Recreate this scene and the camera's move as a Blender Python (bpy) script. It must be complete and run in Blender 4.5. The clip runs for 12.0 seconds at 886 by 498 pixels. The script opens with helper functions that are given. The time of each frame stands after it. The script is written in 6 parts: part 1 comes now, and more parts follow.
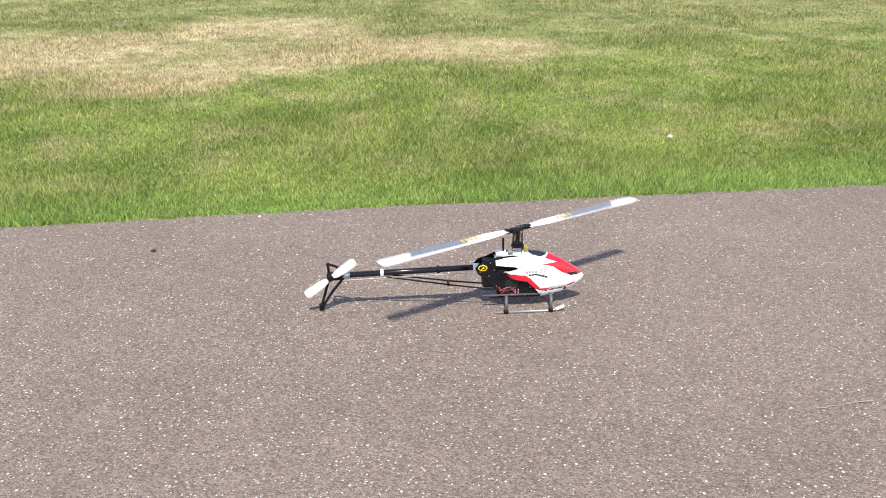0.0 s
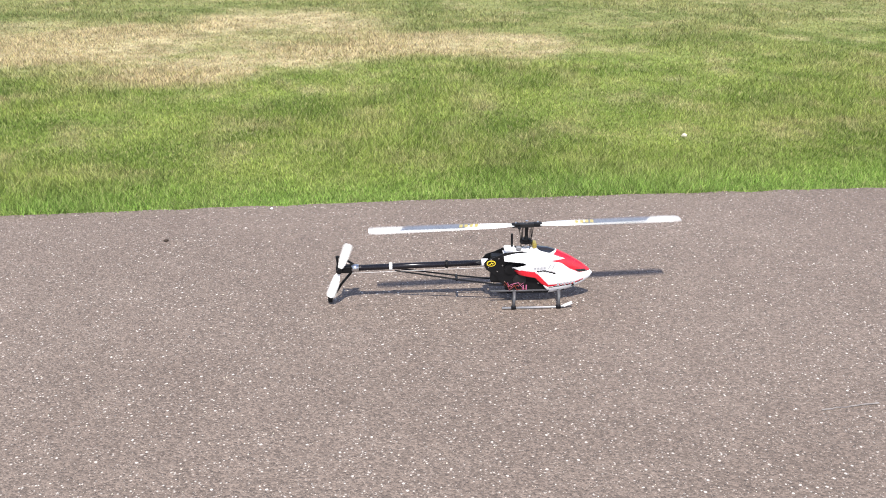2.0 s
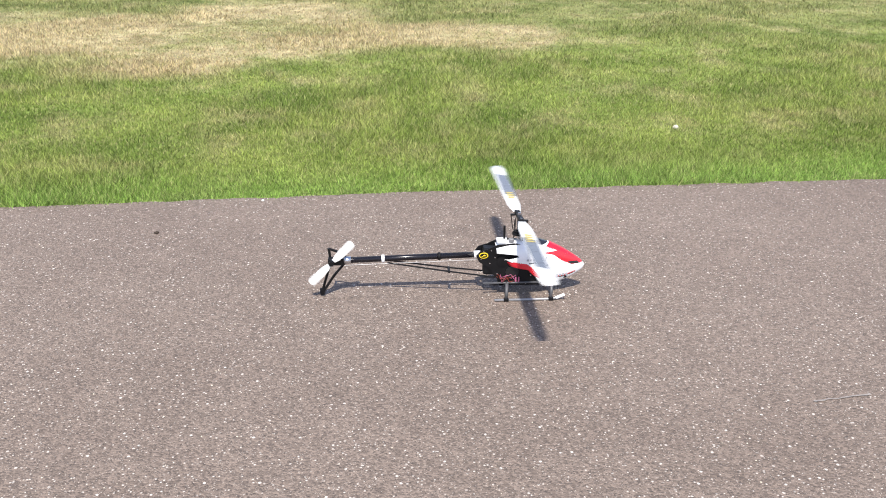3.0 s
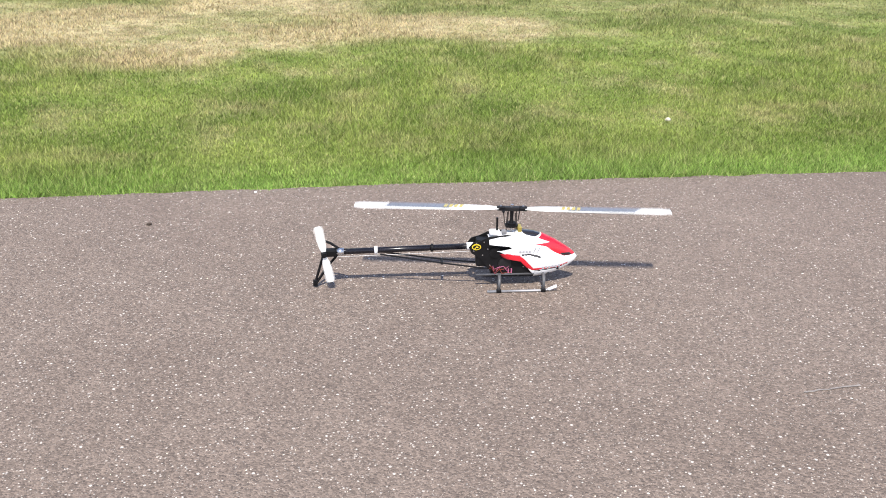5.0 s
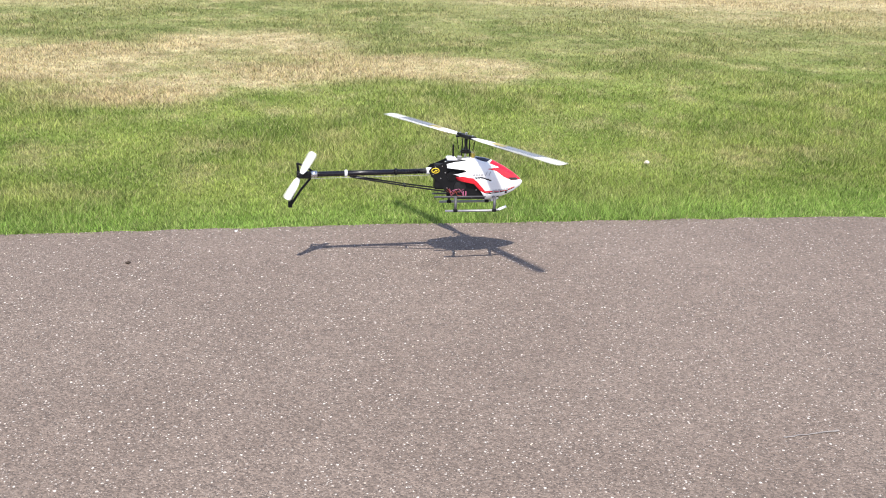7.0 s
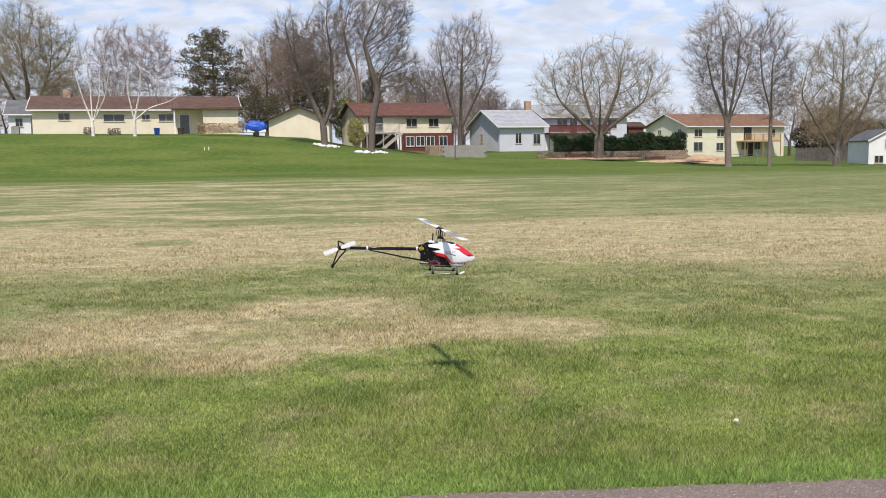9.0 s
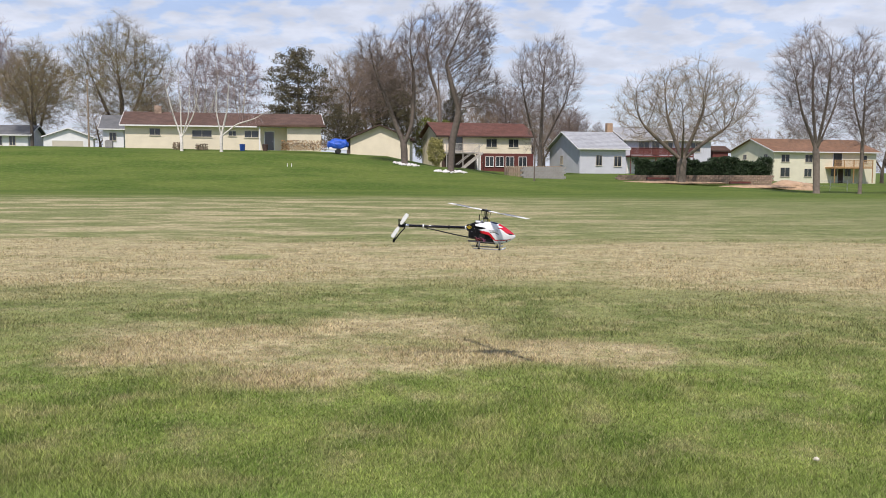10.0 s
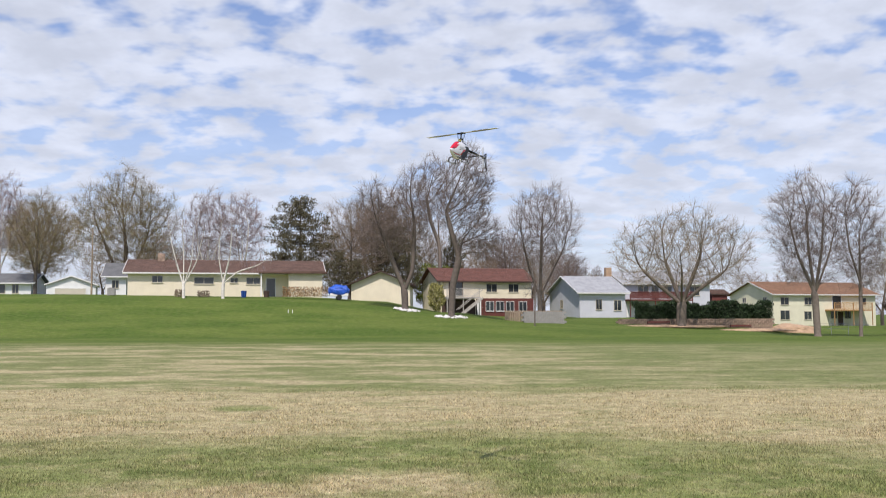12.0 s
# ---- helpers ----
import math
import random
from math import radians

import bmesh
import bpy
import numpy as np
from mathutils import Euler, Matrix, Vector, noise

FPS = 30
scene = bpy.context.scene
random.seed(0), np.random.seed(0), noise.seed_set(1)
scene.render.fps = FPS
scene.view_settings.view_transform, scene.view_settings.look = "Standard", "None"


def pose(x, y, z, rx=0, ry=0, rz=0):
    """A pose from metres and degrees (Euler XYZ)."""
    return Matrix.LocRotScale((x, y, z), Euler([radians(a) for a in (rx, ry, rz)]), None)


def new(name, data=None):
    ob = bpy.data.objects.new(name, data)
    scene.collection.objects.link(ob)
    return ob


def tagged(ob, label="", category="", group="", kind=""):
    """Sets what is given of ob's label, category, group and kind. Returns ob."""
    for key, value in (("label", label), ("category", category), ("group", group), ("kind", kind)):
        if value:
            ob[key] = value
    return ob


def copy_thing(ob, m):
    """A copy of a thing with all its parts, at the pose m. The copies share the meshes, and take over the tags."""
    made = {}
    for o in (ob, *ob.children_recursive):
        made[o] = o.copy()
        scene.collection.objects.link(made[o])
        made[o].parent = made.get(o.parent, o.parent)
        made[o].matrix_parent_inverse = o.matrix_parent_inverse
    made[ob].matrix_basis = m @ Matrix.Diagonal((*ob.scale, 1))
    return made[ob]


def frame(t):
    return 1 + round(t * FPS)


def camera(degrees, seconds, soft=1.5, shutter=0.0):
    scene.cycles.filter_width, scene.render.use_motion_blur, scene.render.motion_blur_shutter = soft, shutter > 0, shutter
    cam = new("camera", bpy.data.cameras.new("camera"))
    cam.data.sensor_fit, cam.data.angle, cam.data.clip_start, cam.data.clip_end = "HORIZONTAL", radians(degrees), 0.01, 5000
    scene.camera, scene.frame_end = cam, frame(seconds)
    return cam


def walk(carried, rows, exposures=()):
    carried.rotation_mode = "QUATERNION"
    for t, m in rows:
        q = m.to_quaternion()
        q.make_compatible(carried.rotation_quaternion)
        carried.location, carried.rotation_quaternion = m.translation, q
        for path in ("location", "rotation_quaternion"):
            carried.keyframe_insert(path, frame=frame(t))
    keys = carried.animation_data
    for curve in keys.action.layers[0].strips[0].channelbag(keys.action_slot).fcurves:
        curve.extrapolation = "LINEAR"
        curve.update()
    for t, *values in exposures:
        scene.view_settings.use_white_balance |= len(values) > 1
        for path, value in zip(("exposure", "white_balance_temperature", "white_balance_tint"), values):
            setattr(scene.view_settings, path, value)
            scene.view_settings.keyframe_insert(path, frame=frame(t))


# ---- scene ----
# Camera: held in the hand beside the runway, 1.7 m up.
cam = camera(51.16, 12.0, 0.95, 0.08)
# seconds, x, y, z, yaw, pitch, roll
PATH = [
    (0.0, 0.010, -0.009, 1.662, -8.102, -22.757, 0.417),
    (0.5, 0.013, -0.008, 1.667, -7.598, -22.685, 0.142),
    (1.0, 0.020, -0.006, 1.665, -7.624, -22.764, -0.118),
    (1.5, 0.019, -0.002, 1.659, -6.825, -22.227, -0.274),
    (2.0, 0.038, -0.027, 1.665, -6.774, -23.039, -0.114),
    (2.5, 0.032, -0.024, 1.669, -7.509, -22.808, -0.545),
    (3.0, 0.030, -0.017, 1.664, -7.358, -23.568, -0.304),
    (3.2, 0.031, -0.024, 1.665, -7.565, -23.700, -0.607),
    (5.0, 0.026, -0.024, 1.664, -7.781, -24.030, -0.551),
    (5.5, 0.030, -0.029, 1.672, -7.983, -24.452, -0.627),
    (6.0, 0.027, -0.033, 1.665, -9.261, -23.905, -1.359),
    (6.5, 0.023, -0.028, 1.669, -8.338, -23.354, -1.241),
    (7.0, 0.015, -0.018, 1.682, -8.820, -21.715, -1.519),
    (7.5, -0.001, -0.015, 1.702, -7.932, -16.764, -1.532),
    (7.7, -0.001, -0.013, 1.721, -7.446, -14.741, -1.290),
    (9.3, -0.078, 0.040, 1.731, -4.369, -5.516, 1.210),
    (9.5, -0.074, 0.059, 1.725, -3.260, -5.428, 1.037),
    (10.0, -0.026, 0.078, 1.731, -0.353, -4.817, -0.213),
    (10.5, -0.020, 0.035, 1.735, -0.000, -2.653, -0.000),
    (11.0, -0.031, 0.016, 1.744, 0.282, -1.975, 1.167),
    (11.5, -0.038, 0.016, 1.765, -0.154, -1.421, 1.369),
    (11.6, -0.042, 0.024, 1.768, -0.290, -0.420, 1.100),
    (11.7, -0.042, 0.024, 1.775, -0.290, 0.150, 0.900),
    (11.8, -0.042, 0.024, 1.788, 0.020, 0.680, 0.700),
    (11.9, -0.042, 0.024, 1.806, -0.200, 1.900, 0.450),
    (12.0, -0.045, 0.032, 1.829, -0.331, 4.100, 0.162),
]
walk(cam, [(t, pose(x, y, z, 90 + pitch, roll, yaw)) for t, x, y, z, yaw, pitch, roll in PATH],
     [(0, 0.42, 6450, 11), (7.2, 0.42, 6450, 11), (8.5, 0.14, 6450, 13), (9.5, -0.20, 6450, 16), (11.5, -0.17, 6450, 16), (12, -0.17, 6400, 16)])

# ---- light ----
# Midday sun behind the camera; shadows fall 0.65 m away per metre of height.
SUN_WAY = Vector((-0.11, -0.645, 1.0)).normalized()
sun = new("sun", bpy.data.lights.new("sun", "SUN"))
sun.data.energy, sun.data.angle, sun.data.color = 5.0, radians(0.55), (1.0, 0.94, 0.84)
sun.matrix_world = SUN_WAY.to_track_quat("Z", "Y").to_matrix().to_4x4()


class Net:
    """Short hand for building a node tree."""

    def __init__(self, tree):
        self.tree = tree

    def node(self, kind, links=None, operation=None, use_clamp=False, interpolation_type=None):
        n = self.tree.nodes.new(kind)
        if operation:
            n.operation = operation
        if use_clamp:
            n.use_clamp = True
        if interpolation_type:
            n.interpolation_type = interpolation_type
        for k, v in (links or {}).items():
            self.put(n.inputs[k], v)
        return n

    def put(self, socket, v):
        if isinstance(v, bpy.types.NodeSocket):
            self.tree.links.new(v, socket)
        else:
            socket.default_value = v

    def math(self, op, a, b=0.0, clamp=False):
        return self.node("ShaderNodeMath", {0: a, 1: b}, operation=op, use_clamp=clamp).outputs[0]

    def vec(self, op, a, b):
        n = self.node("ShaderNodeVectorMath", {0: a, 1: b}, operation=op)
        return n.outputs["Value"] if op in ("LENGTH", "DISTANCE", "DOT_PRODUCT") else n.outputs["Vector"]

    def noise(self, v, scale, detail=4.0, rough=0.55, out="Fac"):
        return self.node("ShaderNodeTexNoise", {"Vector": v, "Scale": scale, "Detail": detail, "Roughness": rough}).outputs[out]

    def ramp(self, v, lo, hi, a=0.0, b=1.0):
        return self.node("ShaderNodeMapRange", {"Value": v, "From Min": lo, "From Max": hi, "To Min": a, "To Max": b},
                         interpolation_type="SMOOTHSTEP").outputs[0]

    def mix(self, f, a, b, blend="MIX"):
        n = self.node("ShaderNodeMix")
        n.data_type, n.blend_type = "RGBA", blend
        self.put(n.inputs[0], f), self.put(n.inputs[6], a), self.put(n.inputs[7], b)
        return n.outputs[2]


def col(r, g, b):
    return (r, g, b, 1.0)


# Sky: blue behind a broken layer of small flocky clouds.
world = bpy.data.worlds.new("sky")
scene.world = world
world.use_nodes = True
world.node_tree.nodes.clear()
w = Net(world.node_tree)
sky = w.node("ShaderNodeTexSky")
sky.sky_type, sky.sun_disc = "NISHITA", False
sky.sun_elevation, sky.sun_rotation = math.asin(SUN_WAY.z), math.atan2(SUN_WAY.x, SUN_WAY.y)
way = w.node("ShaderNodeTexCoord").outputs["Generated"]
sep = w.node("ShaderNodeSeparateXYZ", {0: way})
up = w.math("MAXIMUM", sep.outputs[2], 0.0)
lift = w.math("ADD", up, 0.24)
flat = w.node("ShaderNodeCombineXYZ", {0: w.math("DIVIDE", sep.outputs[0], lift), 1: w.math("DIVIDE", sep.outputs[1], lift), 2: 0.0}).outputs[0]
drift = w.vec("ADD", flat, w.vec("MULTIPLY", w.noise(flat, 1.4, 3.0, 0.5, "Color"), (0.15, 0.15, 0.0)))
big = w.noise(flat, 2.0, 3.0)
puff = w.noise(drift, 10.5, 3.0, 0.5)
mass = w.math("ADD", w.math("MULTIPLY", puff, 0.75), w.math("MULTIPLY", big, 0.55))
cover = w.math("MULTIPLY", w.ramp(mass, 0.46, 0.70), 0.95)
cover = w.math("MULTIPLY", cover, w.ramp(sep.outputs[2], 0.35, 0.52, 1.0, 0.06))  # thinned overhead, out of view, to cut fill light and deepen shadows
low = w.ramp(sep.outputs[2], 0.0, 0.30, 0.72, 0.1)
cover = w.math("MAXIMUM", cover, low)
shade = w.ramp(w.noise(flat, 6.0, 4.0), 0.3, 0.75, 7.6, 9.8)
cloud = w.vec("MULTIPLY", w.node("ShaderNodeCombineXYZ", {0: shade, 1: shade, 2: shade}).outputs[0], (0.905, 0.985, 1.10))
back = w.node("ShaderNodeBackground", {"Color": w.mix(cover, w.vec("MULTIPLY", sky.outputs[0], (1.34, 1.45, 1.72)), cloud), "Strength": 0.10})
w.tree.links.new(back.outputs[0], w.node("ShaderNodeOutputWorld").inputs[0])


# ---- materials ----
def material(name, colour, rough=0.7, metal=0.0, vary=0.15, scale=3.0, bump=0.0, bump_scale=60.0, colour2=None, spec=0.5, coat=0.0, lots=False):
    """A surface with two scales of tone and fine relief."""
    m = bpy.data.materials.new(name)
    m.use_nodes = True
    m.node_tree.nodes.clear()
    n = Net(m.node_tree)
    where = n.node("ShaderNodeTexCoord").outputs["Object"]
    coarse, fine = n.noise(where, scale, 3.0), n.noise(where, scale * 11.0, 4.0)
    tone = n.math("ADD", n.math("MULTIPLY", coarse, 0.6), n.math("MULTIPLY", fine, 0.4))
    c2 = colour2 or tuple(min(1.0, v * (1.0 + vary)) for v in colour)
    c1 = tuple(v * (1.0 - vary) for v in colour) if colour2 is None else colour
    base = n.mix(n.ramp(tone, 0.32, 0.68), col(*c1), col(*c2))
    lot = n.node("ShaderNodeNewGeometry").outputs["Random Per Island"] if lots else n.node("ShaderNodeObjectInfo").outputs["Random"]
    base = n.mix(1.0, base, n.node("ShaderNodeCombineXYZ", {i: n.ramp(lot, 0, 1, 1 - vary * (1.6 if lots else 0.5), 1.0) for i in range(3)}).outputs[0], "MULTIPLY")
    b = n.node("ShaderNodeBsdfPrincipled", {"Base Color": base, "Roughness": n.ramp(fine, 0.2, 0.8, max(0.02, rough - 0.08), min(1.0, rough + 0.08)),
                                            "Metallic": metal, "Specular IOR Level": spec, "Coat Weight": coat, "Coat Roughness": 0.06})
    if bump:
        n.put(b.inputs["Normal"], n.node("ShaderNodeBump", {"Height": n.noise(where, bump_scale, 4.0), "Strength": bump, "Distance": 1.0 / bump_scale}).outputs[0])
    n.tree.links.new(b.outputs[0], n.node("ShaderNodeOutputMaterial").inputs[0])
    return m


# Dry, straw-coloured stretches of the field: centre x, y, half-widths, strength.
DRY = [(-2.3, 9.1, 1.55, 1.55, 0.95), (-1.25, 7.95, 1.05, 0.85, 0.95), (-0.55, 10.2, 1.35, 1.15, 0.95), (-0.2, 8.85, 1.5, 1.1, 0.88), (1.35, 8.8, 1.4, 0.85, 0.92), (-3.3, 10.2, 1.0, 0.8, 0.6),
       (-6.0, 18.2, 13.0, 6.2, 1.0), (9.0, 17.0, 10.0, 6.6, 1.0), (10.5, 12.6, 4.6, 2.0, 0.92), (24.0, 17.0, 12.0, 6.5, 0.9), (-22.0, 17.0, 12.0, 6.5, 0.85)]


def lawn_colour(n, where, blade):
    """Green lawn with dry stretches, by place on the field."""
    sep = n.node("ShaderNodeSeparateXYZ", {0: where})
    x, y = sep.outputs[0], sep.outputs[1]
    flat = n.node("ShaderNodeCombineXYZ", {0: x, 1: y, 2: 0.0}).outputs[0]
    wob = n.vec("MULTIPLY", n.vec("SUBTRACT", n.noise(flat, 0.9, 4.0, 0.6, "Color"), (0.5, 0.5, 0.5)), (1.6, 1.1, 0.0))
    far = n.ramp(y, 9.0, 16.0)
    wide = n.vec("MULTIPLY", n.vec("SUBTRACT", n.noise(n.vec("MULTIPLY", flat, (0.10, 0.3, 0.0)), 1.0, 5.0, 0.65, "Color"), (0.5, 0.5, 0.5)), (14.0, 13.0, 0.0))
    wob = n.mix(far, wob, wide)
    moved = n.vec("ADD", flat, wob)
    dry = None
    for cx, cy, rx, ry, s in DRY:
        d = n.vec("LENGTH", n.vec("DIVIDE", n.vec("SUBTRACT", moved, (cx, cy, 0.0)), (rx, ry, 1.0)), (0, 0, 0))
        e = n.math("MULTIPLY", n.ramp(d, 0.55, 1.15, 1.0, 0.0), s)
        dry = e if dry is None else n.math("MAXIMUM", dry, e)
    # a green spot in the dry band
    spot = n.vec("LENGTH", n.vec("DIVIDE", n.vec("SUBTRACT", flat, (-3.9, 18.6, 0.0)), (0.75, 0.75, 1.0)), (0, 0, 0))
    dry = n.math("MULTIPLY", dry, n.ramp(spot, 0.5, 1.2, 0.25, 1.0))
    # long streaks farther out
    streak = n.noise(n.vec("MULTIPLY", flat, (0.17, 0.36, 0.0)), 1.0, 7.0, 0.75)
    band = n.math("MULTIPLY", n.ramp(y, 18.0, 26.0), n.ramp(y, 50.0, 68.0, 1.0, 0.0))
    band = n.math("MULTIPLY", band, n.ramp(x, -4.0, 22.0, 1.0, 0.3))
    dry = n.math("MAXIMUM", dry, n.math("MULTIPLY", n.ramp(streak, 0.44, 0.59, 0.14, 0.95), band))
    speck = n.noise(flat, 7.0, 4.0, 0.7)
    worn = n.noise(n.vec("MULTIPLY", flat, (0.55, 0.9, 0.0)), 1.0, 5.0, 0.65)
    dry = n.math("MULTIPLY", dry, n.ramp(worn, 0.30, 0.54, 0.5, 1.08))
    tuft = n.noise(flat, 2.2, 4.0, 0.6)
    patchy = n.math("MULTIPLY", n.ramp(tuft, 0.45, 0.72, 0.05, 0.55), n.ramp(y, 20.0, 60.0, 1.0, 0.25))
    dry = n.math("MAXIMUM", dry, patchy)
    dry = n.math("MULTIPLY", dry, n.ramp(speck, 0.22, 0.62, 0.45, 1.08), True)
    mott = n.noise(n.vec("MULTIPLY", flat, (1.0, 0.5, 0.0)), 24.0, 4.0, 0.7)
    dry = n.math("MULTIPLY", dry, n.ramp(mott, 0.30, 0.56, 0.62, 1.15), True)
    dry = n.math("MAXIMUM", dry, n.math("MULTIPLY", n.ramp(mott, 0.52, 0.70, 0.0, 0.55), n.ramp(y, 30.0, 50.0, 1.0, 0.0)))
    dry = n.math("MULTIPLY", dry, n.ramp(y, 4.5, 5.6, 0.35, 1.0), True)
    lush = n.ramp(n.noise(flat, 1.3, 4.0, 0.6), 0.34, 0.66)
    green = n.mix(n.ramp(y, 6.5, 10.5), n.mix(lush, col(0.128, 0.200, 0.034), col(0.232, 0.300, 0.070)), n.mix(lush, col(0.130, 0.170, 0.046), col(0.225, 0.250, 0.090)))
    green = n.mix(n.math("MULTIPLY", n.ramp(y, 4.4, 5.2, 1.0, 0.0), 0.6), green, col(0.20, 0.36, 0.075))
    hill = n.mix(n.ramp(n.noise(n.vec("MULTIPLY", flat, (0.1, 0.25, 0)), 1.0, 3.0), 0.35, 0.65), col(0.066, 0.112, 0.016), col(0.108, 0.148, 0.028))
    clump = n.ramp(n.noise(n.vec("MULTIPLY", flat, (1.0, 0.6, 0.0)), 9.0, 5.0, 0.75), 0.36, 0.64, 0.88, 1.14)
    green = n.mix(1.0, green, n.node("ShaderNodeCombineXYZ", {0: clump, 1: clump, 2: clump}).outputs[0], "MULTIPLY")
    green = n.mix(n.math("MULTIPLY", n.ramp(y, 14.0, 30.0), 0.7), green, col(0.112, 0.146, 0.044))
    green = n.mix(n.ramp(y, 48.0, 70.0), green, hill)
    straw = n.mix(n.ramp(n.noise(flat, 4.0, 4.0, 0.65), 0.3, 0.7), col(0.335, 0.280, 0.150), col(0.50, 0.432, 0.255))
    return n.mix(dry, green, straw), flat, y


def lawn_material():
    m = bpy.data.materials.new("lawn")
    m.use_nodes = True
    m.node_tree.nodes.clear()
    n = Net(m.node_tree)
    where = n.node("ShaderNodeTexCoord").outputs["Object"]
    c, flat, y = lawn_colour(n, where, False)
    fine = n.noise(n.vec("MULTIPLY", flat, (1.0, 0.6, 0.0)), 34.0, 5.0, 0.75)
    mid = n.noise(n.vec("MULTIPLY", flat, (1.0, 0.55, 0.0)), 9.0, 4.0, 0.7)
    tone = n.math("ADD", n.math("MULTIPLY", fine, 0.6), n.math("MULTIPLY", mid, 0.4))
    broad = n.noise(n.vec("MULTIPLY", flat, (1.0, 2.4, 0.0)), 1.1, 6.0, 0.75)
    shade = n.math("MULTIPLY", n.ramp(tone, 0.32, 0.66, 0.62, 1.24), n.ramp(broad, 0.34, 0.64, 0.82, 1.14))
    c = n.mix(1.0, c, n.node("ShaderNodeCombineXYZ", {0: shade, 1: shade, 2: shade}).outputs[0], "MULTIPLY")
    b = n.node("ShaderNodeBsdfPrincipled", {"Base Color": c, "Roughness": 0.95, "Specular IOR Level": 0.1})
    n.put(b.inputs["Normal"], n.node("ShaderNodeBump", {"Height": tone, "Strength": 0.7, "Distance": 0.05}).outputs[0])
    n.tree.links.new(b.outputs[0], n.node("ShaderNodeOutputMaterial").inputs[0])
    return m


def blade_material():
    m = bpy.data.materials.new("grass_blade")
    m.use_nodes = True
    m.node_tree.nodes.clear()
    n = Net(m.node_tree)
    where = n.node("ShaderNodeTexCoord").outputs["Object"]
    c, flat, y = lawn_colour(n, where, True)
    lot = n.node("ShaderNodeNewGeometry").outputs["Random Per Island"]
    tone = n.ramp(lot, 0.0, 1.0, 0.52, 1.80)
    c = n.mix(1.0, c, n.node("ShaderNodeCombineXYZ", {0: n.math("MULTIPLY", tone, 1.06), 1: tone, 2: tone}).outputs[0], "MULTIPLY")
    c = n.mix(n.ramp(lot, 0.86, 0.95, 0.0, 0.7), c, col(0.47, 0.43, 0.21))
    d = n.node("ShaderNodeBsdfPrincipled", {"Base Color": c, "Roughness": 0.6, "Specular IOR Level": 0.25})
    t = n.node("ShaderNodeBsdfTranslucent", {"Color": c})
    s = n.node("ShaderNodeMixShader", {0: 0.35, 1: d.outputs[0], 2: t.outputs[0]})
    n.tree.links.new(s.outputs[0], n.node("ShaderNodeOutputMaterial").inputs[0])
    return m


def asphalt_material():
    m = bpy.data.materials.new("worn_asphalt")
    m.use_nodes = True
    m.node_tree.nodes.clear()
    n = Net(m.node_tree)
    where = n.node("ShaderNodeTexCoord").outputs["Object"]
    stones = n.node("ShaderNodeTexVoronoi", {"Vector": where, "Scale": 120.0, "Randomness": 1.0})
    chips = n.node("ShaderNodeTexVoronoi", {"Vector": where, "Scale": 58.0, "Randomness": 1.0})
    grit = n.noise(where, 260.0, 4.0, 0.7)
    stain = n.noise(where, 0.8, 5.0, 0.6)
    blotch = n.noise(where, 5.0, 5.0, 0.65)
    dust = n.node("ShaderNodeTexVoronoi", {"Vector": where, "Scale": 230.0, "Randomness": 1.0})
    lot3 = n.node("ShaderNodeSeparateColor", {0: dust.outputs["Color"]})
    lot = n.node("ShaderNodeSeparateColor", {0: stones.outputs["Color"]})
    lot2 = n.node("ShaderNodeSeparateColor", {0: chips.outputs["Color"]})
    base = n.mix(n.ramp(n.math("ADD", n.math("MULTIPLY", stain, 0.6), n.math("MULTIPLY", blotch, 0.4)), 0.30, 0.70), col(0.170, 0.130, 0.104), col(0.212, 0.166, 0.134))
    tone = n.ramp(lot.outputs[0], 0.0, 1.0, 0.76, 1.26)
    base = n.mix(1.0, base, n.node("ShaderNodeCombineXYZ", {0: tone, 1: tone, 2: tone}).outputs[0], "MULTIPLY")
    base = n.mix(n.ramp(grit, 0.28, 0.52, 0.45, 0.0), base, col(0.06, 0.05, 0.046))
    pale = n.math("MULTIPLY", n.ramp(lot.outputs[1], 0.905, 0.955), n.ramp(stones.outputs["Distance"], 0.25, 0.5, 1.0, 0.0))
    pale2 = n.math("MULTIPLY", n.ramp(lot2.outputs[1], 0.93, 0.965), n.ramp(chips.outputs["Distance"], 0.16, 0.34, 1.0, 0.0))
    base = n.mix(n.math("MAXIMUM", n.math("MULTIPLY", pale, 0.75), pale2), base, col(0.68, 0.62, 0.55))
    fleck = n.math("MULTIPLY", n.ramp(lot3.outputs[1], 0.84, 0.93), n.ramp(dust.outputs["Distance"], 0.2, 0.5, 0.72, 0.0))
    base = n.mix(fleck, base, col(0.50, 0.44, 0.38))
    base = n.mix(n.ramp(lot3.outputs[0], 0.78, 0.93, 0.0, 0.62), base, col(0.06, 0.049, 0.043))
    high = n.math("ADD", n.ramp(stones.outputs["Distance"], 0.0, 0.7, 1.0, 0.0), n.math("MULTIPLY", grit, 0.6))
    b = n.node("ShaderNodeBsdfPrincipled", {"Base Color": base, "Roughness": n.ramp(grit, 0.2, 0.8, 0.7, 0.95), "Specular IOR Level": 0.35})
    n.put(b.inputs["Normal"], n.node("ShaderNodeBump", {"Height": high, "Strength": 0.55, "Distance": 0.005}).outputs[0])
    n.tree.links.new(b.outputs[0], n.node("ShaderNodeOutputMaterial").inputs[0])
    return m


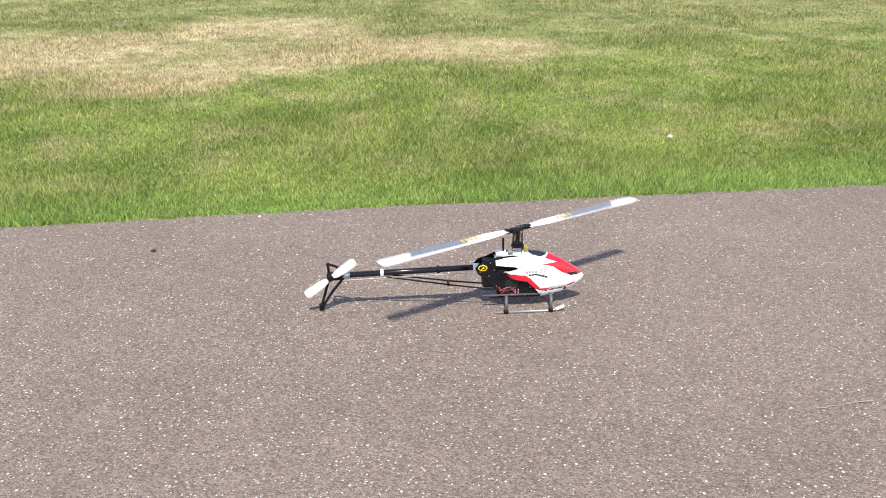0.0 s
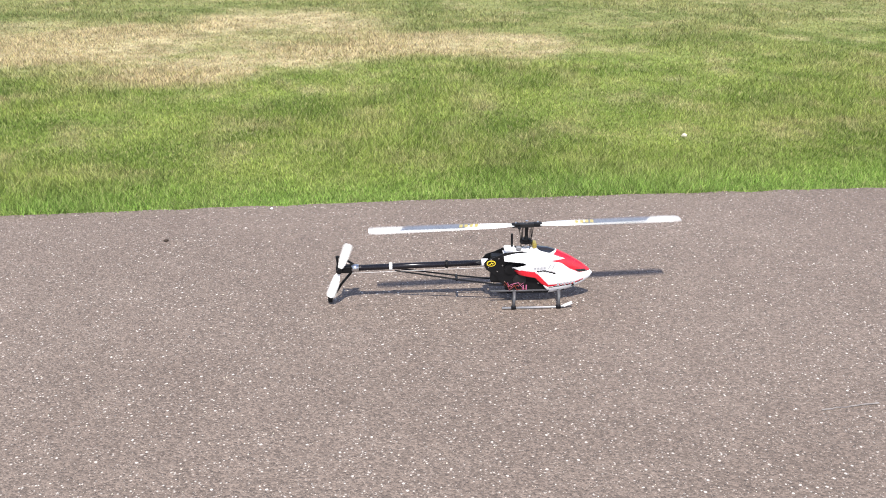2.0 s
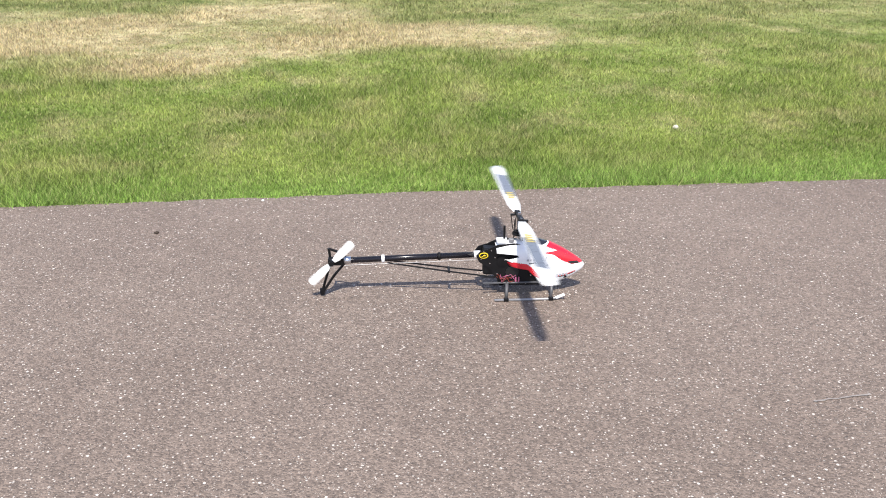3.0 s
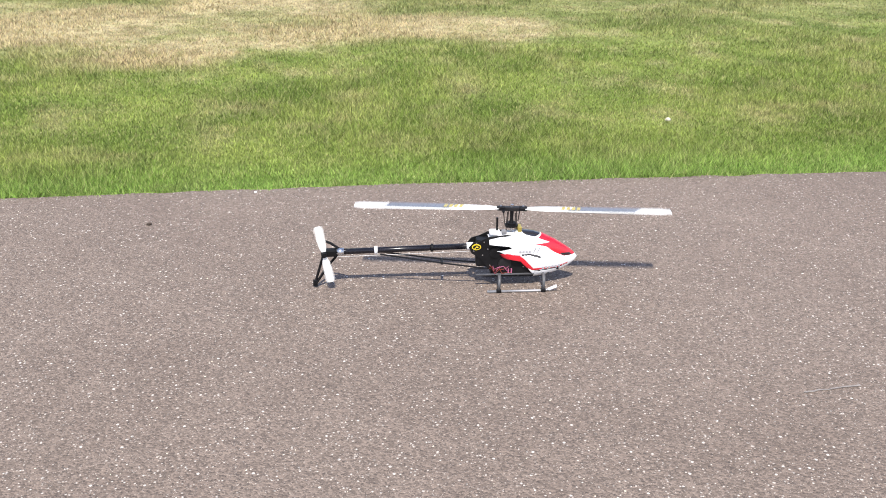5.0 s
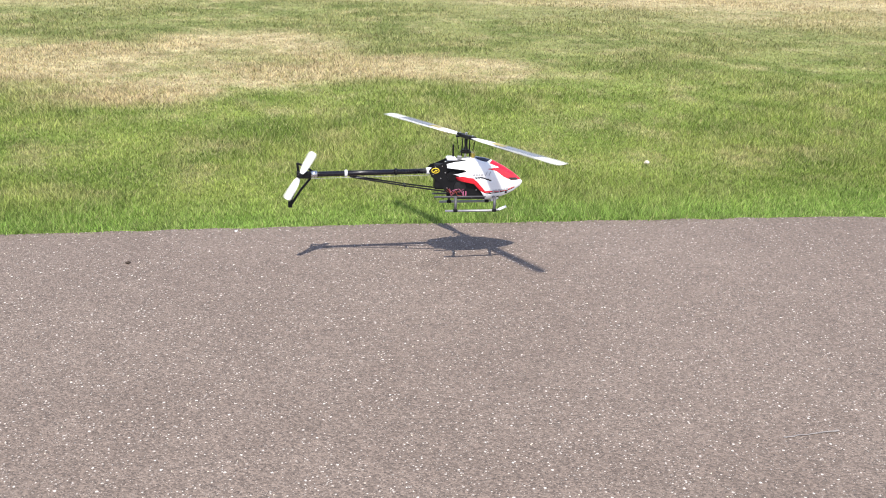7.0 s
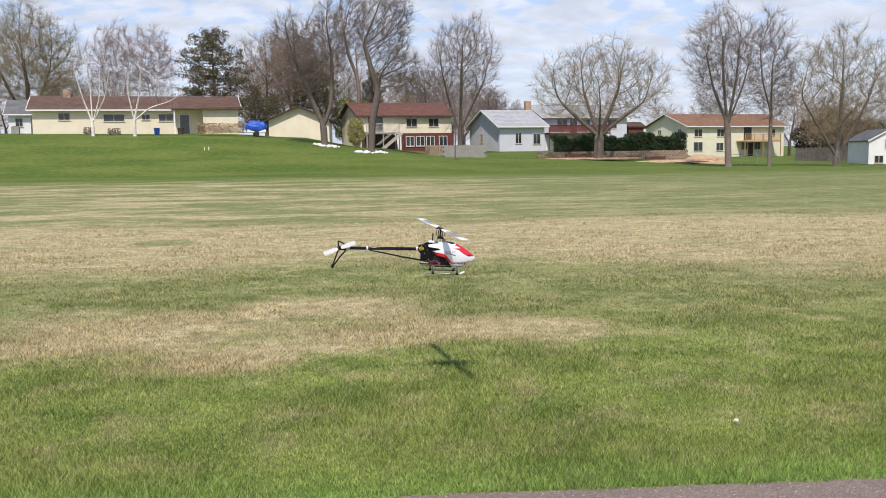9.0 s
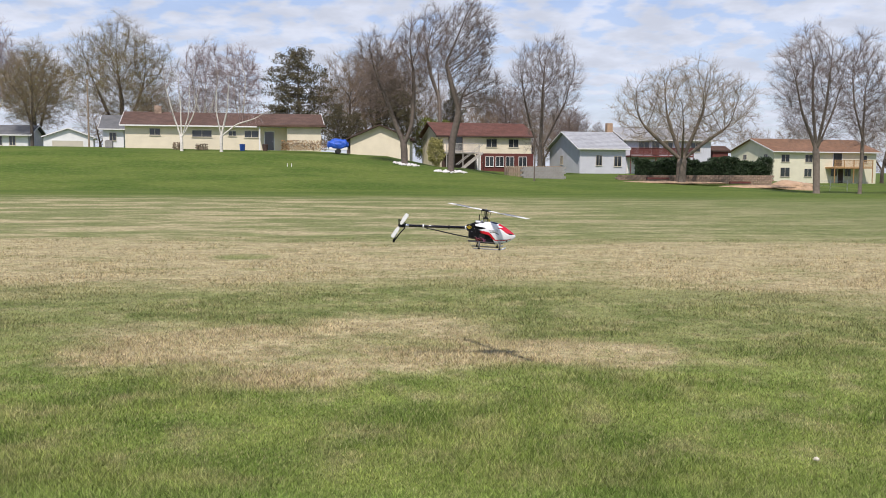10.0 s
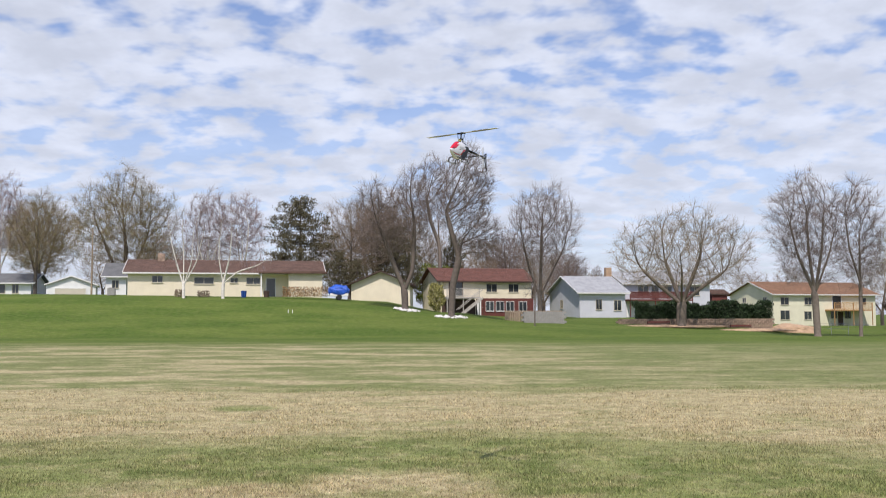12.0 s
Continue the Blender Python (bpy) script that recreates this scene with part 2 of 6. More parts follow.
LAWN, BLADE, ASPHALT = lawn_material(), blade_material(), asphalt_material()
BLACK = material("black_carbon", (0.007, 0.007, 0.008), 0.45, 0.0, 0.3, 30.0, 0.05, 300.0, spec=0.22)
BOOM = material("black_boom_tube", (0.008, 0.007, 0.010), 0.24, 0.0, 0.2, 20.0, spec=0.35, coat=0.15)
STEEL = material("bright_metal", (0.62, 0.62, 0.64), 0.28, 1.0, 0.1, 30.0)
DULL_STEEL = material("dull_aluminium", (0.30, 0.30, 0.31), 0.5, 0.5, 0.15, 30.0)
LEG_GREY = material("grey_nylon", (0.085, 0.085, 0.09), 0.5, 0.0, 0.2, 30.0)
WHITE_GLOSS = material("white_gloss_paint", (0.80, 0.80, 0.81), 0.22, 0.0, 0.04, 12.0, coat=0.7)
RED_GLOSS = material("red_gloss_paint", (0.62, 0.012, 0.028), 0.22, 0.0, 0.08, 12.0, coat=0.7)
BLACK_GLOSS = material("black_gloss_paint", (0.015, 0.015, 0.018), 0.15, 0.0, 0.1, 12.0, coat=0.8)
GREY_PRINT = material("grey_print", (0.36, 0.36, 0.38), 0.4, 0.0, 0.1, 12.0)
GOLD_PRINT = material("gold_print", (0.46, 0.37, 0.10), 0.4, 0.0, 0.1, 12.0)
YELLOW = material("yellow_print", (0.75, 0.55, 0.03), 0.4, 0.0, 0.1, 12.0)
BLADE_WHITE = material("white_blade_paint", (0.80, 0.80, 0.78), 0.45, 0.0, 0.04, 12.0)
BLADE_DARK = material("slate_blade_print", (0.13, 0.145, 0.175), 0.32, 0.0, 0.1, 12.0, spec=0.5, coat=0.3)
BOLT = material("blackened_steel", (0.03, 0.03, 0.032), 0.4, 0.6, 0.2, 30.0)
PALE_WOOD = material("pale_grey_timber", (0.44, 0.41, 0.37), 0.85, 0.0, 0.2, 3.0, 0.3, 20.0)
ORANGE = material("orange_wire", (0.28, 0.05, 0.03), 0.5)
PINK = material("pink_wire", (0.42, 0.12, 0.22), 0.5)
BARK = material("grey_bark", (0.135, 0.108, 0.088), 0.9, 0.0, 0.25, 4.0, 0.6, 18.0)
BARK_PALE = material("pale_bark", (0.185, 0.150, 0.120), 0.9, 0.0, 0.2, 4.0, 0.5, 18.0)
BIRCH = material("birch_bark", (0.70, 0.66, 0.59), 0.8, 0.0, 0.25, 5.0, 0.3, 25.0)
TWIG = material("bare_twigs", (0.26, 0.200, 0.170), 0.95, 0.0, 0.3, 2.0, lots=True)
TWIG_BROWN = material("brown_twigs", (0.33, 0.245, 0.160), 0.95, 0.0, 0.3, 2.0, lots=True)
TWIG_PINK = material("reddish_twigs", (0.43, 0.335, 0.325), 0.95, 0.0, 0.3, 2.0, lots=True)
TWIG_TAN = material("tan_twigs", (0.34, 0.265, 0.165), 0.95, 0.0, 0.3, 2.0, lots=True)
BUD = material("olive_buds", (0.40, 0.37, 0.13), 0.9, 0.0, 0.3, 2.0, lots=True)
SHADE_THICKET = material("shade_dark_thicket_twigs", (0.085, 0.062, 0.045), 0.95, 0.0, 0.4, 2.0, lots=True)
SPRING = material("spring_leaves", (0.21, 0.25, 0.03), 0.8, 0.0, 0.3, 2.0, lots=True)
NEEDLES = material("pine_needles", (0.150, 0.130, 0.066), 0.85, 0.0, 0.35, 2.0, lots=True)
HEDGE = material("hedge_leaves", (0.034, 0.068, 0.021), 0.8, 0.0, 0.4, 3.0, lots=True)
CREAM = material("cream_siding", (0.74, 0.66, 0.50), 0.8, 0.0, 0.06, 0.8, 0.2, 12.0)
YELLOW_WALL = material("pale_yellow_siding", (0.70, 0.67, 0.50), 0.8, 0.0, 0.06, 0.8, 0.2, 12.0)
GREY_WALL = material("pale_grey_siding", (0.55, 0.56, 0.60), 0.8, 0.0, 0.06, 0.8, 0.2, 12.0)
WHITE_WALL = material("white_siding", (0.74, 0.74, 0.72), 0.8, 0.0, 0.06, 0.8, 0.2, 12.0)
BEIGE = material("beige_door_paint", (0.55, 0.50, 0.40), 0.7, 0.0, 0.06, 1.0)
BROWN_ROOF = material("brown_shingles", (0.115, 0.068, 0.05), 0.95, 0.0, 0.25, 1.2, 0.6, 9.0)
RED_ROOF = material("red_brown_shingles", (0.135, 0.058, 0.042), 0.95, 0.0, 0.25, 1.2, 0.6, 9.0)
TAN_ROOF = material("orange_brown_shingles", (0.21, 0.115, 0.065), 0.95, 0.0, 0.25, 1.2, 0.6, 9.0)
DARK_ROOF = material("dark_grey_shingles", (0.15, 0.155, 0.16), 0.95, 0.0, 0.2, 1.2, 0.6, 9.0)
GREY_ROOF = material("pale_grey_shingles", (0.36, 0.37, 0.38), 0.95, 0.0, 0.15, 1.2, 0.6, 9.0)
TRIM = material("white_trim_paint", (0.78, 0.77, 0.74), 0.6, 0.0, 0.05, 2.0)
DARK_TRIM = material("dark_brown_trim", (0.07, 0.04, 0.03), 0.7, 0.0, 0.2, 2.0)
GLASS = material("dark_window_glass", (0.03, 0.035, 0.04), 0.06, 0.0, 0.1, 1.0, spec=0.8)
WOOD = material("weathered_timber", (0.30, 0.23, 0.16), 0.85, 0.0, 0.25, 3.0, 0.4, 20.0)
DECK = material("orange_cedar", (0.42, 0.24, 0.10), 0.8, 0.0, 0.2, 3.0, 0.3, 20.0)
REDWOOD = material("dark_red_timber", (0.13, 0.035, 0.028), 0.8, 0.0, 0.2, 3.0, 0.3, 20.0)
FENCE = material("dark_fence_boards", (0.10, 0.085, 0.075), 0.9, 0.0, 0.3, 2.0, 0.4, 14.0)
LOG_END = material("split_firewood", (0.42, 0.25, 0.115), 0.9, 0.0, 0.4, 6.0, 0.5, 20.0, lots=True)
TARP = material("blue_tarpaulin", (0.02, 0.10, 0.52), 0.45, 0.0, 0.2, 3.0, 0.5, 4.0)
RUBBER = material("black_rubber", (0.02, 0.02, 0.02), 0.8, 0.0, 0.2, 6.0)
BRICK = material("pinkish_wall_block", (0.34, 0.245, 0.18), 0.95, 0.0, 0.5, 2.0, 0.5, 12.0)
BLOCK = material("grey_wall_block", (0.30, 0.29, 0.27), 0.95, 0.0, 0.2, 2.0, 0.5, 12.0)
SAND = material("sandy_dirt", (0.44, 0.30, 0.19), 0.98, 0.0, 0.2, 2.0, 0.6, 10.0)
PEBBLES = material("white_stones", (0.72, 0.70, 0.66), 0.9, 0.0, 0.15, 4.0, 0.6, 10.0)
STONE_PALE = material("pale_stone", (0.62, 0.56, 0.45), 0.9, 0.0, 0.2, 30.0, 0.4, 80.0)
DEADWOOD = material("dark_leaf_scrap", (0.05, 0.035, 0.025), 0.9, 0.0, 0.3, 40.0)
BLUE_BIN = material("blue_plastic", (0.02, 0.08, 0.35), 0.5, 0.0, 0.1, 3.0)


# ---- builders ----
def part(name, bm, mat, parent=None, label="", smooth=False):
    """Links a bmesh as one mesh object under a thing or a part."""
    me = bpy.data.meshes.new(name)
    bm.normal_update()
    bm.to_mesh(me)
    bm.free()
    me.materials.append(mat)
    if smooth:
        me.polygons.foreach_set("use_smooth", [True] * len(me.polygons))
    ob = new(name, me)
    ob.parent = parent
    if label:
        ob["label"] = label
    return ob


def thing(name, label, category, m=None, group="", kind=""):
    ob = new(name)
    ob.empty_display_size = 0.1
    if m is not None:
        ob.matrix_basis = m
    return tagged(ob, label, category, group, kind)


def box(bm, x0, x1, y0, y1, z0, z1, bevel=0.0):
    v = [bm.verts.new((x, y, z)) for x in (x0, x1) for y in (y0, y1) for z in (z0, z1)]
    fs = [bm.faces.new([v[i] for i in q]) for q in ((0, 1, 3, 2), (4, 6, 7, 5), (0, 4, 5, 1), (2, 3, 7, 6), (0, 2, 6, 4), (1, 5, 7, 3))]
    if bevel:
        edges = list({e for f in fs for e in f.edges})
        bmesh.ops.bevel(bm, geom=edges, offset=bevel, segments=2, affect="EDGES", profile=0.5)
    return bm


def boxed(x0, x1, y0, y1, z0, z1, bevel=0.0):
    return box(bmesh.new(), x0, x1, y0, y1, z0, z1, bevel)


def prism(bm, outline, y0, y1):
    """An outline in x and z, drawn out along y."""
    a = [bm.verts.new((x, y0, z)) for x, z in outline]
    b = [bm.verts.new((x, y1, z)) for x, z in outline]
    bm.faces.new(a), bm.faces.new(b[::-1])
    for i in range(len(a)):
        j = (i + 1) % len(a)
        bm.faces.new((a[j], a[i], b[i], b[j]))
    return bm


def tube(bm, points, radii, sides=10, caps=True):
    """A round bar through the points."""
    rings, ref = [], None
    pts = [Vector(p) for p in points]
    for i, p in enumerate(pts):
        d = (pts[min(i + 1, len(pts) - 1)] - pts[max(i - 1, 0)]).normalized()
        if ref is None:
            ref = d.orthogonal().normalized()
        ref = (ref - d * ref.dot(d)).normalized()
        s = d.cross(ref)
        r = radii[i] if isinstance(radii, (list, tuple)) else radii
        rings.append([bm.verts.new(p + (ref * math.cos(2 * math.pi * k / sides) + s * math.sin(2 * math.pi * k / sides)) * r) for k in range(sides)])
    for a, b in zip(rings, rings[1:]):
        for k in range(sides):
            bm.faces.new((a[k], a[(k + 1) % sides], b[(k + 1) % sides], b[k]))
    if caps:
        bm.faces.new(rings[0][::-1]), bm.faces.new(rings[-1])
    return bm


def mesh_from(name, verts, faces_n, mat, smooth=False):
    """A mesh of many equal-sided faces from an array of vertices, in order."""
    me = bpy.data.meshes.new(name)
    n = len(verts)
    me.vertices.add(n)
    me.vertices.foreach_set("co", verts.astype(np.float32).ravel())
    me.loops.add(n)
    me.loops.foreach_set("vertex_index", np.arange(n, dtype=np.int32))
    me.polygons.add(n // faces_n)
    me.polygons.foreach_set("loop_start", np.arange(0, n, faces_n, dtype=np.int32))
    me.polygons.foreach_set("loop_total", np.full(n // faces_n, faces_n, dtype=np.int32))
    me.materials.append(mat)
    me.update(calc_edges=True)
    me.validate()
    return me


# ---- ground ----
# Height of the land: a level field, then a rise towards the houses, higher in the west.
AZ = [-0.60, -0.442, -0.143, -0.057, 0.004, 0.107, 0.193, 0.315, 0.407, 0.56, 0.93]
FAR = [60.0, 75.0, 85.0, 95.0, 105.0, 125.0]
RISE = [(0, .1, 1.5, 3.4, 4.4, 4.4), (0, .1, 1.7, 3.7, 4.35, 4.4), (0, .1, 1.55, 3.35, 3.95, 4.0), (0, .1, 1.1, 2.6, 3.4, 3.7), (0, .05, 1.0, 2.05, 2.2, 1.9),
        (0, 0, .8, 1.0, 1.2, 1.6), (0, 0, .35, .6, 1.1, 1.5), (0, 0, .05, .2, .6, .8), (0, -.1, -.2, -.2, 0, .1), (0, -.1, -.3, -.4, -.3, -.1), (0, -.1, -.3, -.4, -.3, -.1)]


def land(x, y):
    if y <= FAR[0]:
        return 0.0
    a, d = min(max(x / y, AZ[0]), AZ[-1]), min(y, FAR[-1])
    i = max(k for k in range(len(AZ) - 1) if AZ[k] <= a)
    j = max(k for k in range(len(FAR) - 1) if FAR[k] <= d)
    u, v = (a - AZ[i]) / (AZ[i + 1] - AZ[i]), (d - FAR[j]) / (FAR[j + 1] - FAR[j])
    u = u * u * (3 - 2 * u)
    return (RISE[i][j] * (1 - u) + RISE[i + 1][j] * u) * (1 - v) + (RISE[i][j + 1] * (1 - u) + RISE[i + 1][j + 1] * u) * v


def edge_y(x):
    """Where the runway ends and the grass begins."""
    c = max(-3.0, min(4.5, x))
    return 4.515 - 0.013 * c - 0.006 * c * c + 0.026 * noise.noise((x * 1.3, 0.0, 3.0)) + 0.02 * noise.noise((x * 6.0, 0.0, 8.0)) - 0.05 * (x - c)


def ground():
    xs = [-3000, -1200, -500, -260, -170] + list(np.arange(-120, 121, 3.0)) + [170, 260, 500, 1200, 3000]
    ys = [-3000, -1000, -300, -100, -40, 0, 4.0, 8, 15, 25, 40, 52] + list(np.arange(60, 131, 2.5)) + [140, 160, 200, 300, 600, 1500, 3000]
    bm = bmesh.new()
    grid = [[bm.verts.new((x, y, land(x, y) - (0.08 if y < 4.2 else 0.0))) for x in xs] for y in ys]
    for r0, r1 in zip(grid, grid[1:]):
        for k in range(len(xs) - 1):
            bm.faces.new((r0[k], r0[k + 1], r1[k + 1], r1[k]))
    tagged(part("ground", bm, LAWN, smooth=True), "mown grass field with green and straw-coloured dry stretches", "ground", kind="structure")
    # the runway: a slab with a ragged far edge
    bm = bmesh.new()
    xs = [-60, -30, -15, -8] + list(np.arange(-5, 7.01, 0.04)) + [9, 15, 30, 60]
    near = [bm.verts.new((x, -40.0, 0.004)) for x in xs]
    far = [bm.verts.new((x, edge_y(x), 0.004)) for x in xs]
    low = [bm.verts.new((x, edge_y(x) + 0.015, -0.06)) for x in xs]
    for k in range(len(xs) - 1):
        bm.faces.new((near[k], near[k + 1], far[k + 1], far[k]))
        bm.faces.new((far[k], far[k + 1], low[k + 1], low[k]))
    tagged(part("runway", bm, ASPHALT), "worn grey-brown asphalt runway strewn with pale stone chips", "runway", kind="structure")


def grass():
    rng = np.random.default_rng(4)
    n = 700000
    # more blades near the runway, fewer and coarser farther out
    u = rng.random(n)
    y = 1.0 / (1 / 4.42 + u * (1 / 24.0 - 1 / 4.42))
    x = (rng.random(n) * 1.42 - 0.60) * (y + 1.6) * (1.0 + 0.5 * rng.random(n) ** 4) + 0.1
    near = np.array([edge_y(v) for v in np.linspace(-8, 12, 2001)])
    rim = np.interp(x, np.linspace(-8, 12, 2001), near)
    keep = y > rim + 0.02 - 0.055 * rng.random(n) ** 2
    x, y = x[keep], y[keep]
    n = len(x)
    grow = np.clip(y / 5.0, 0.9, 3.2)
    tall = (0.016 + 0.022 * rng.random(n)) * np.clip(0.8 + 0.35 * np.sin(x * 1.9 + np.sin(y * 2.3) * 1.4), 0.55, 1.3)
    tall *= np.where(y < 5.0, 1.15, 1.0)
    wide = 0.0024 * grow * (0.7 + 0.6 * rng.random(n))
    a, lean, b = rng.random(n) * 2 * np.pi, 0.2 + rng.random(n) * 1.2, rng.random(n) * 2 * np.pi
    tri = np.zeros((n, 3, 3))
    tri[:, 0] = np.stack([x - np.cos(a) * wide, y - np.sin(a) * wide, np.full(n, -0.003)], 1)
    tri[:, 1] = np.stack([x + np.cos(a) * wide, y + np.sin(a) * wide, np.full(n, -0.003)], 1)
    tri[:, 2] = np.stack([x + np.cos(b) * lean * tall, y + np.sin(b) * lean * tall, tall], 1)
    tagged(new("grass", mesh_from("grass", tri.reshape(-1, 3), 3, BLADE)), "short green lawn grass with dry straw blades", "grass", kind="stuff")


def litter():
    rng = random.Random(5)

    def lump(name, label, cat, x, y, z, sx, sy, sz, mat, rz=0.0):
        bm = bmesh.new()
        bmesh.ops.create_icosphere(bm, subdivisions=3, radius=1.0)
        for v in bm.verts:
            v.co *= 1.0 + 0.3 * noise.noise(v.co * 1.7 + Vector((x, y, 0)))
            v.co.x, v.co.y, v.co.z = v.co.x * sx, v.co.y * sy, v.co.z * sz
        ob = part(name, bm, mat, smooth=True)
        ob.matrix_basis = pose(x, y, z, 0, 0, rz)
        tagged(ob, label, cat)

    lump("stone", "small pale stone lying in the grass", "stone", 2.233, 5.44, 0.034, 0.018, 0.014, 0.012, STONE_PALE)
    lump("leaf_scrap", "dark curled leaf scrap on the asphalt", "leaf", -0.772, 4.087, 0.010, 0.012, 0.007, 0.006, DEADWOOD, 25)
    lump("stone", "white stone chip at the edge of the asphalt", "stone", -0.303, 4.46, 0.010, 0.008, 0.006, 0.006, PEBBLES)
    # loose stone chips along the runway
    verts = []
    for k in range(1500):
        x, y = rng.uniform(-2.6, 3.6), rng.uniform(1.6, 4.45)
        s = rng.choice((0.0016, 0.002, 0.0024, 0.0034))
        c = [Vector((rng.uniform(-1, 1), rng.uniform(-1, 1), 0)).normalized() * s * rng.uniform(0.7, 1.2) for _ in range(4)]
        top = Vector((x, y, 0.004 + s * 0.9))
        ring = [Vector((x, y, 0.0035)) + Matrix.Rotation(i * math.pi / 2 + k, 3, "Z") @ Vector((s * rng.uniform(0.7, 1.4), 0, 0)) for i in range(4)]
        for i in range(4):
            verts += [ring[i], ring[(i + 1) % 4], top]
    tagged(new("stone_chips", mesh_from("stone_chips", np.array([tuple(v) for v in verts]), 3, STONE_PALE)), "loose pale stone chips on the asphalt", "gravel", kind="stuff")
    # a pale scrape in the asphalt
    bm = bmesh.new()
    pts = [(1.569 + 0.208 * k / 12, 2.377 + 0.016 * k / 12 + rng.uniform(-0.002, 0.002)) for k in range(13)]
    a = [bm.verts.new((x, y - rng.uniform(0.001, 0.005), 0.008)) for x, y in pts]
    b = [bm.verts.new((x, y + rng.uniform(0.001, 0.005), 0.008)) for x, y in pts]
    for k in range(12):
        bm.faces.new((a[k], a[k + 1], b[k + 1], b[k]))
    tagged(part("scrape", bm, material("scraped_stone", (0.29, 0.26, 0.235), 0.95, 0.0, 0.4, 60.0)), "pale scrape scratched into the asphalt", "scratch")


# ---- the model helicopter ----
# Its own space: x to the nose, z up, the skids at z = 0, the mast at x = -0.01.
def canopy_width(x):
    u = max(0.0, min(1.0, (0.262 - x) / 0.262))
    return 0.055 * max(0.0, u) ** 0.52 * (1.0 - 0.12 * max(0.0, min(1.0, (0.05 - x) / 0.2)))


def lerp_table(x, table):
    for (x0, v0), (x1, v1) in zip(table, table[1:]):
        if x <= x1:
            u = max(0.0, (x - x0) / (x1 - x0))
            return v0 + (v1 - v0) * u
    return table[-1][1]


TOP = [(-0.11, 0.208), (-0.06, 0.224), (0.0, 0.234), (0.04, 0.238), (0.08, 0.233), (0.12, 0.220), (0.17, 0.194), (0.215, 0.165), (0.245, 0.141), (0.262, 0.120)]
LOW = [(-0.11, 0.192), (-0.06, 0.145), (0.0, 0.060), (0.06, 0.034), (0.13, 0.042), (0.18, 0.058), (0.22, 0.078), (0.25, 0.100), (0.262, 0.120)]


def inside(px, pz, poly):
    hit = False
    for (x0, z0), (x1, z1) in zip(poly, poly[1:] + poly[:1]):
        if (z0 > pz) != (z1 > pz) and px < (x1 - x0) * (pz - z0) / (z1 - z0) + x0:
            hit = not hit
    return hit


# Painted areas of the canopy, in x and z.
SHELL = [(-0.105, 0.30), (0.30, 0.30), (0.30, 0.0), (0.085, 0.0), (0.078, 0.058), (0.028, 0.130), (-0.068, 0.165), (-0.010, 0.178), (-0.022, 0.186), (-0.10, 0.196)]
GLAZED = [(0.028, 0.30), (0.106, 0.30), (0.112, 0.226), (0.080, 0.218), (0.040, 0.229), (0.028, 0.238)]
RED_TOP = [(0.108, 0.30), (0.27, 0.30), (0.256, 0.134), (0.205, 0.131), (0.165, 0.150), (0.130, 0.176), (0.085, 0.189), (0.145, 0.192), (0.095, 0.212), (0.113, 0.224)]
RED_LOW = [(-0.063, 0.150), (-0.031, 0.1565), (0.0216, 0.146), (0.040, 0.131), (0.080, 0.085), (0.18, 0.088), (0.222, 0.102), (0.222, 0.098), (0.18, 0.083),
           (0.077, 0.0755), (0.052, 0.092), (0.024, 0.122), (-0.055, 0.137)]
BLACK_LINE = [(0.028, 0.151), (0.060, 0.153), (0.104, 0.139), (0.110, 0.131), (0.101, 0.133), (0.058, 0.147), (0.030, 0.146)]
BLACK_NOSE = [(0.186, 0.145), (0.226, 0.143), (0.240, 0.132), (0.200, 0.133)]
BLACK_BOTTOM = [(0.083, 0.0735), (0.18, 0.083), (0.222, 0.097), (0.222, 0.094), (0.18, 0.079), (0.085, 0.069)]


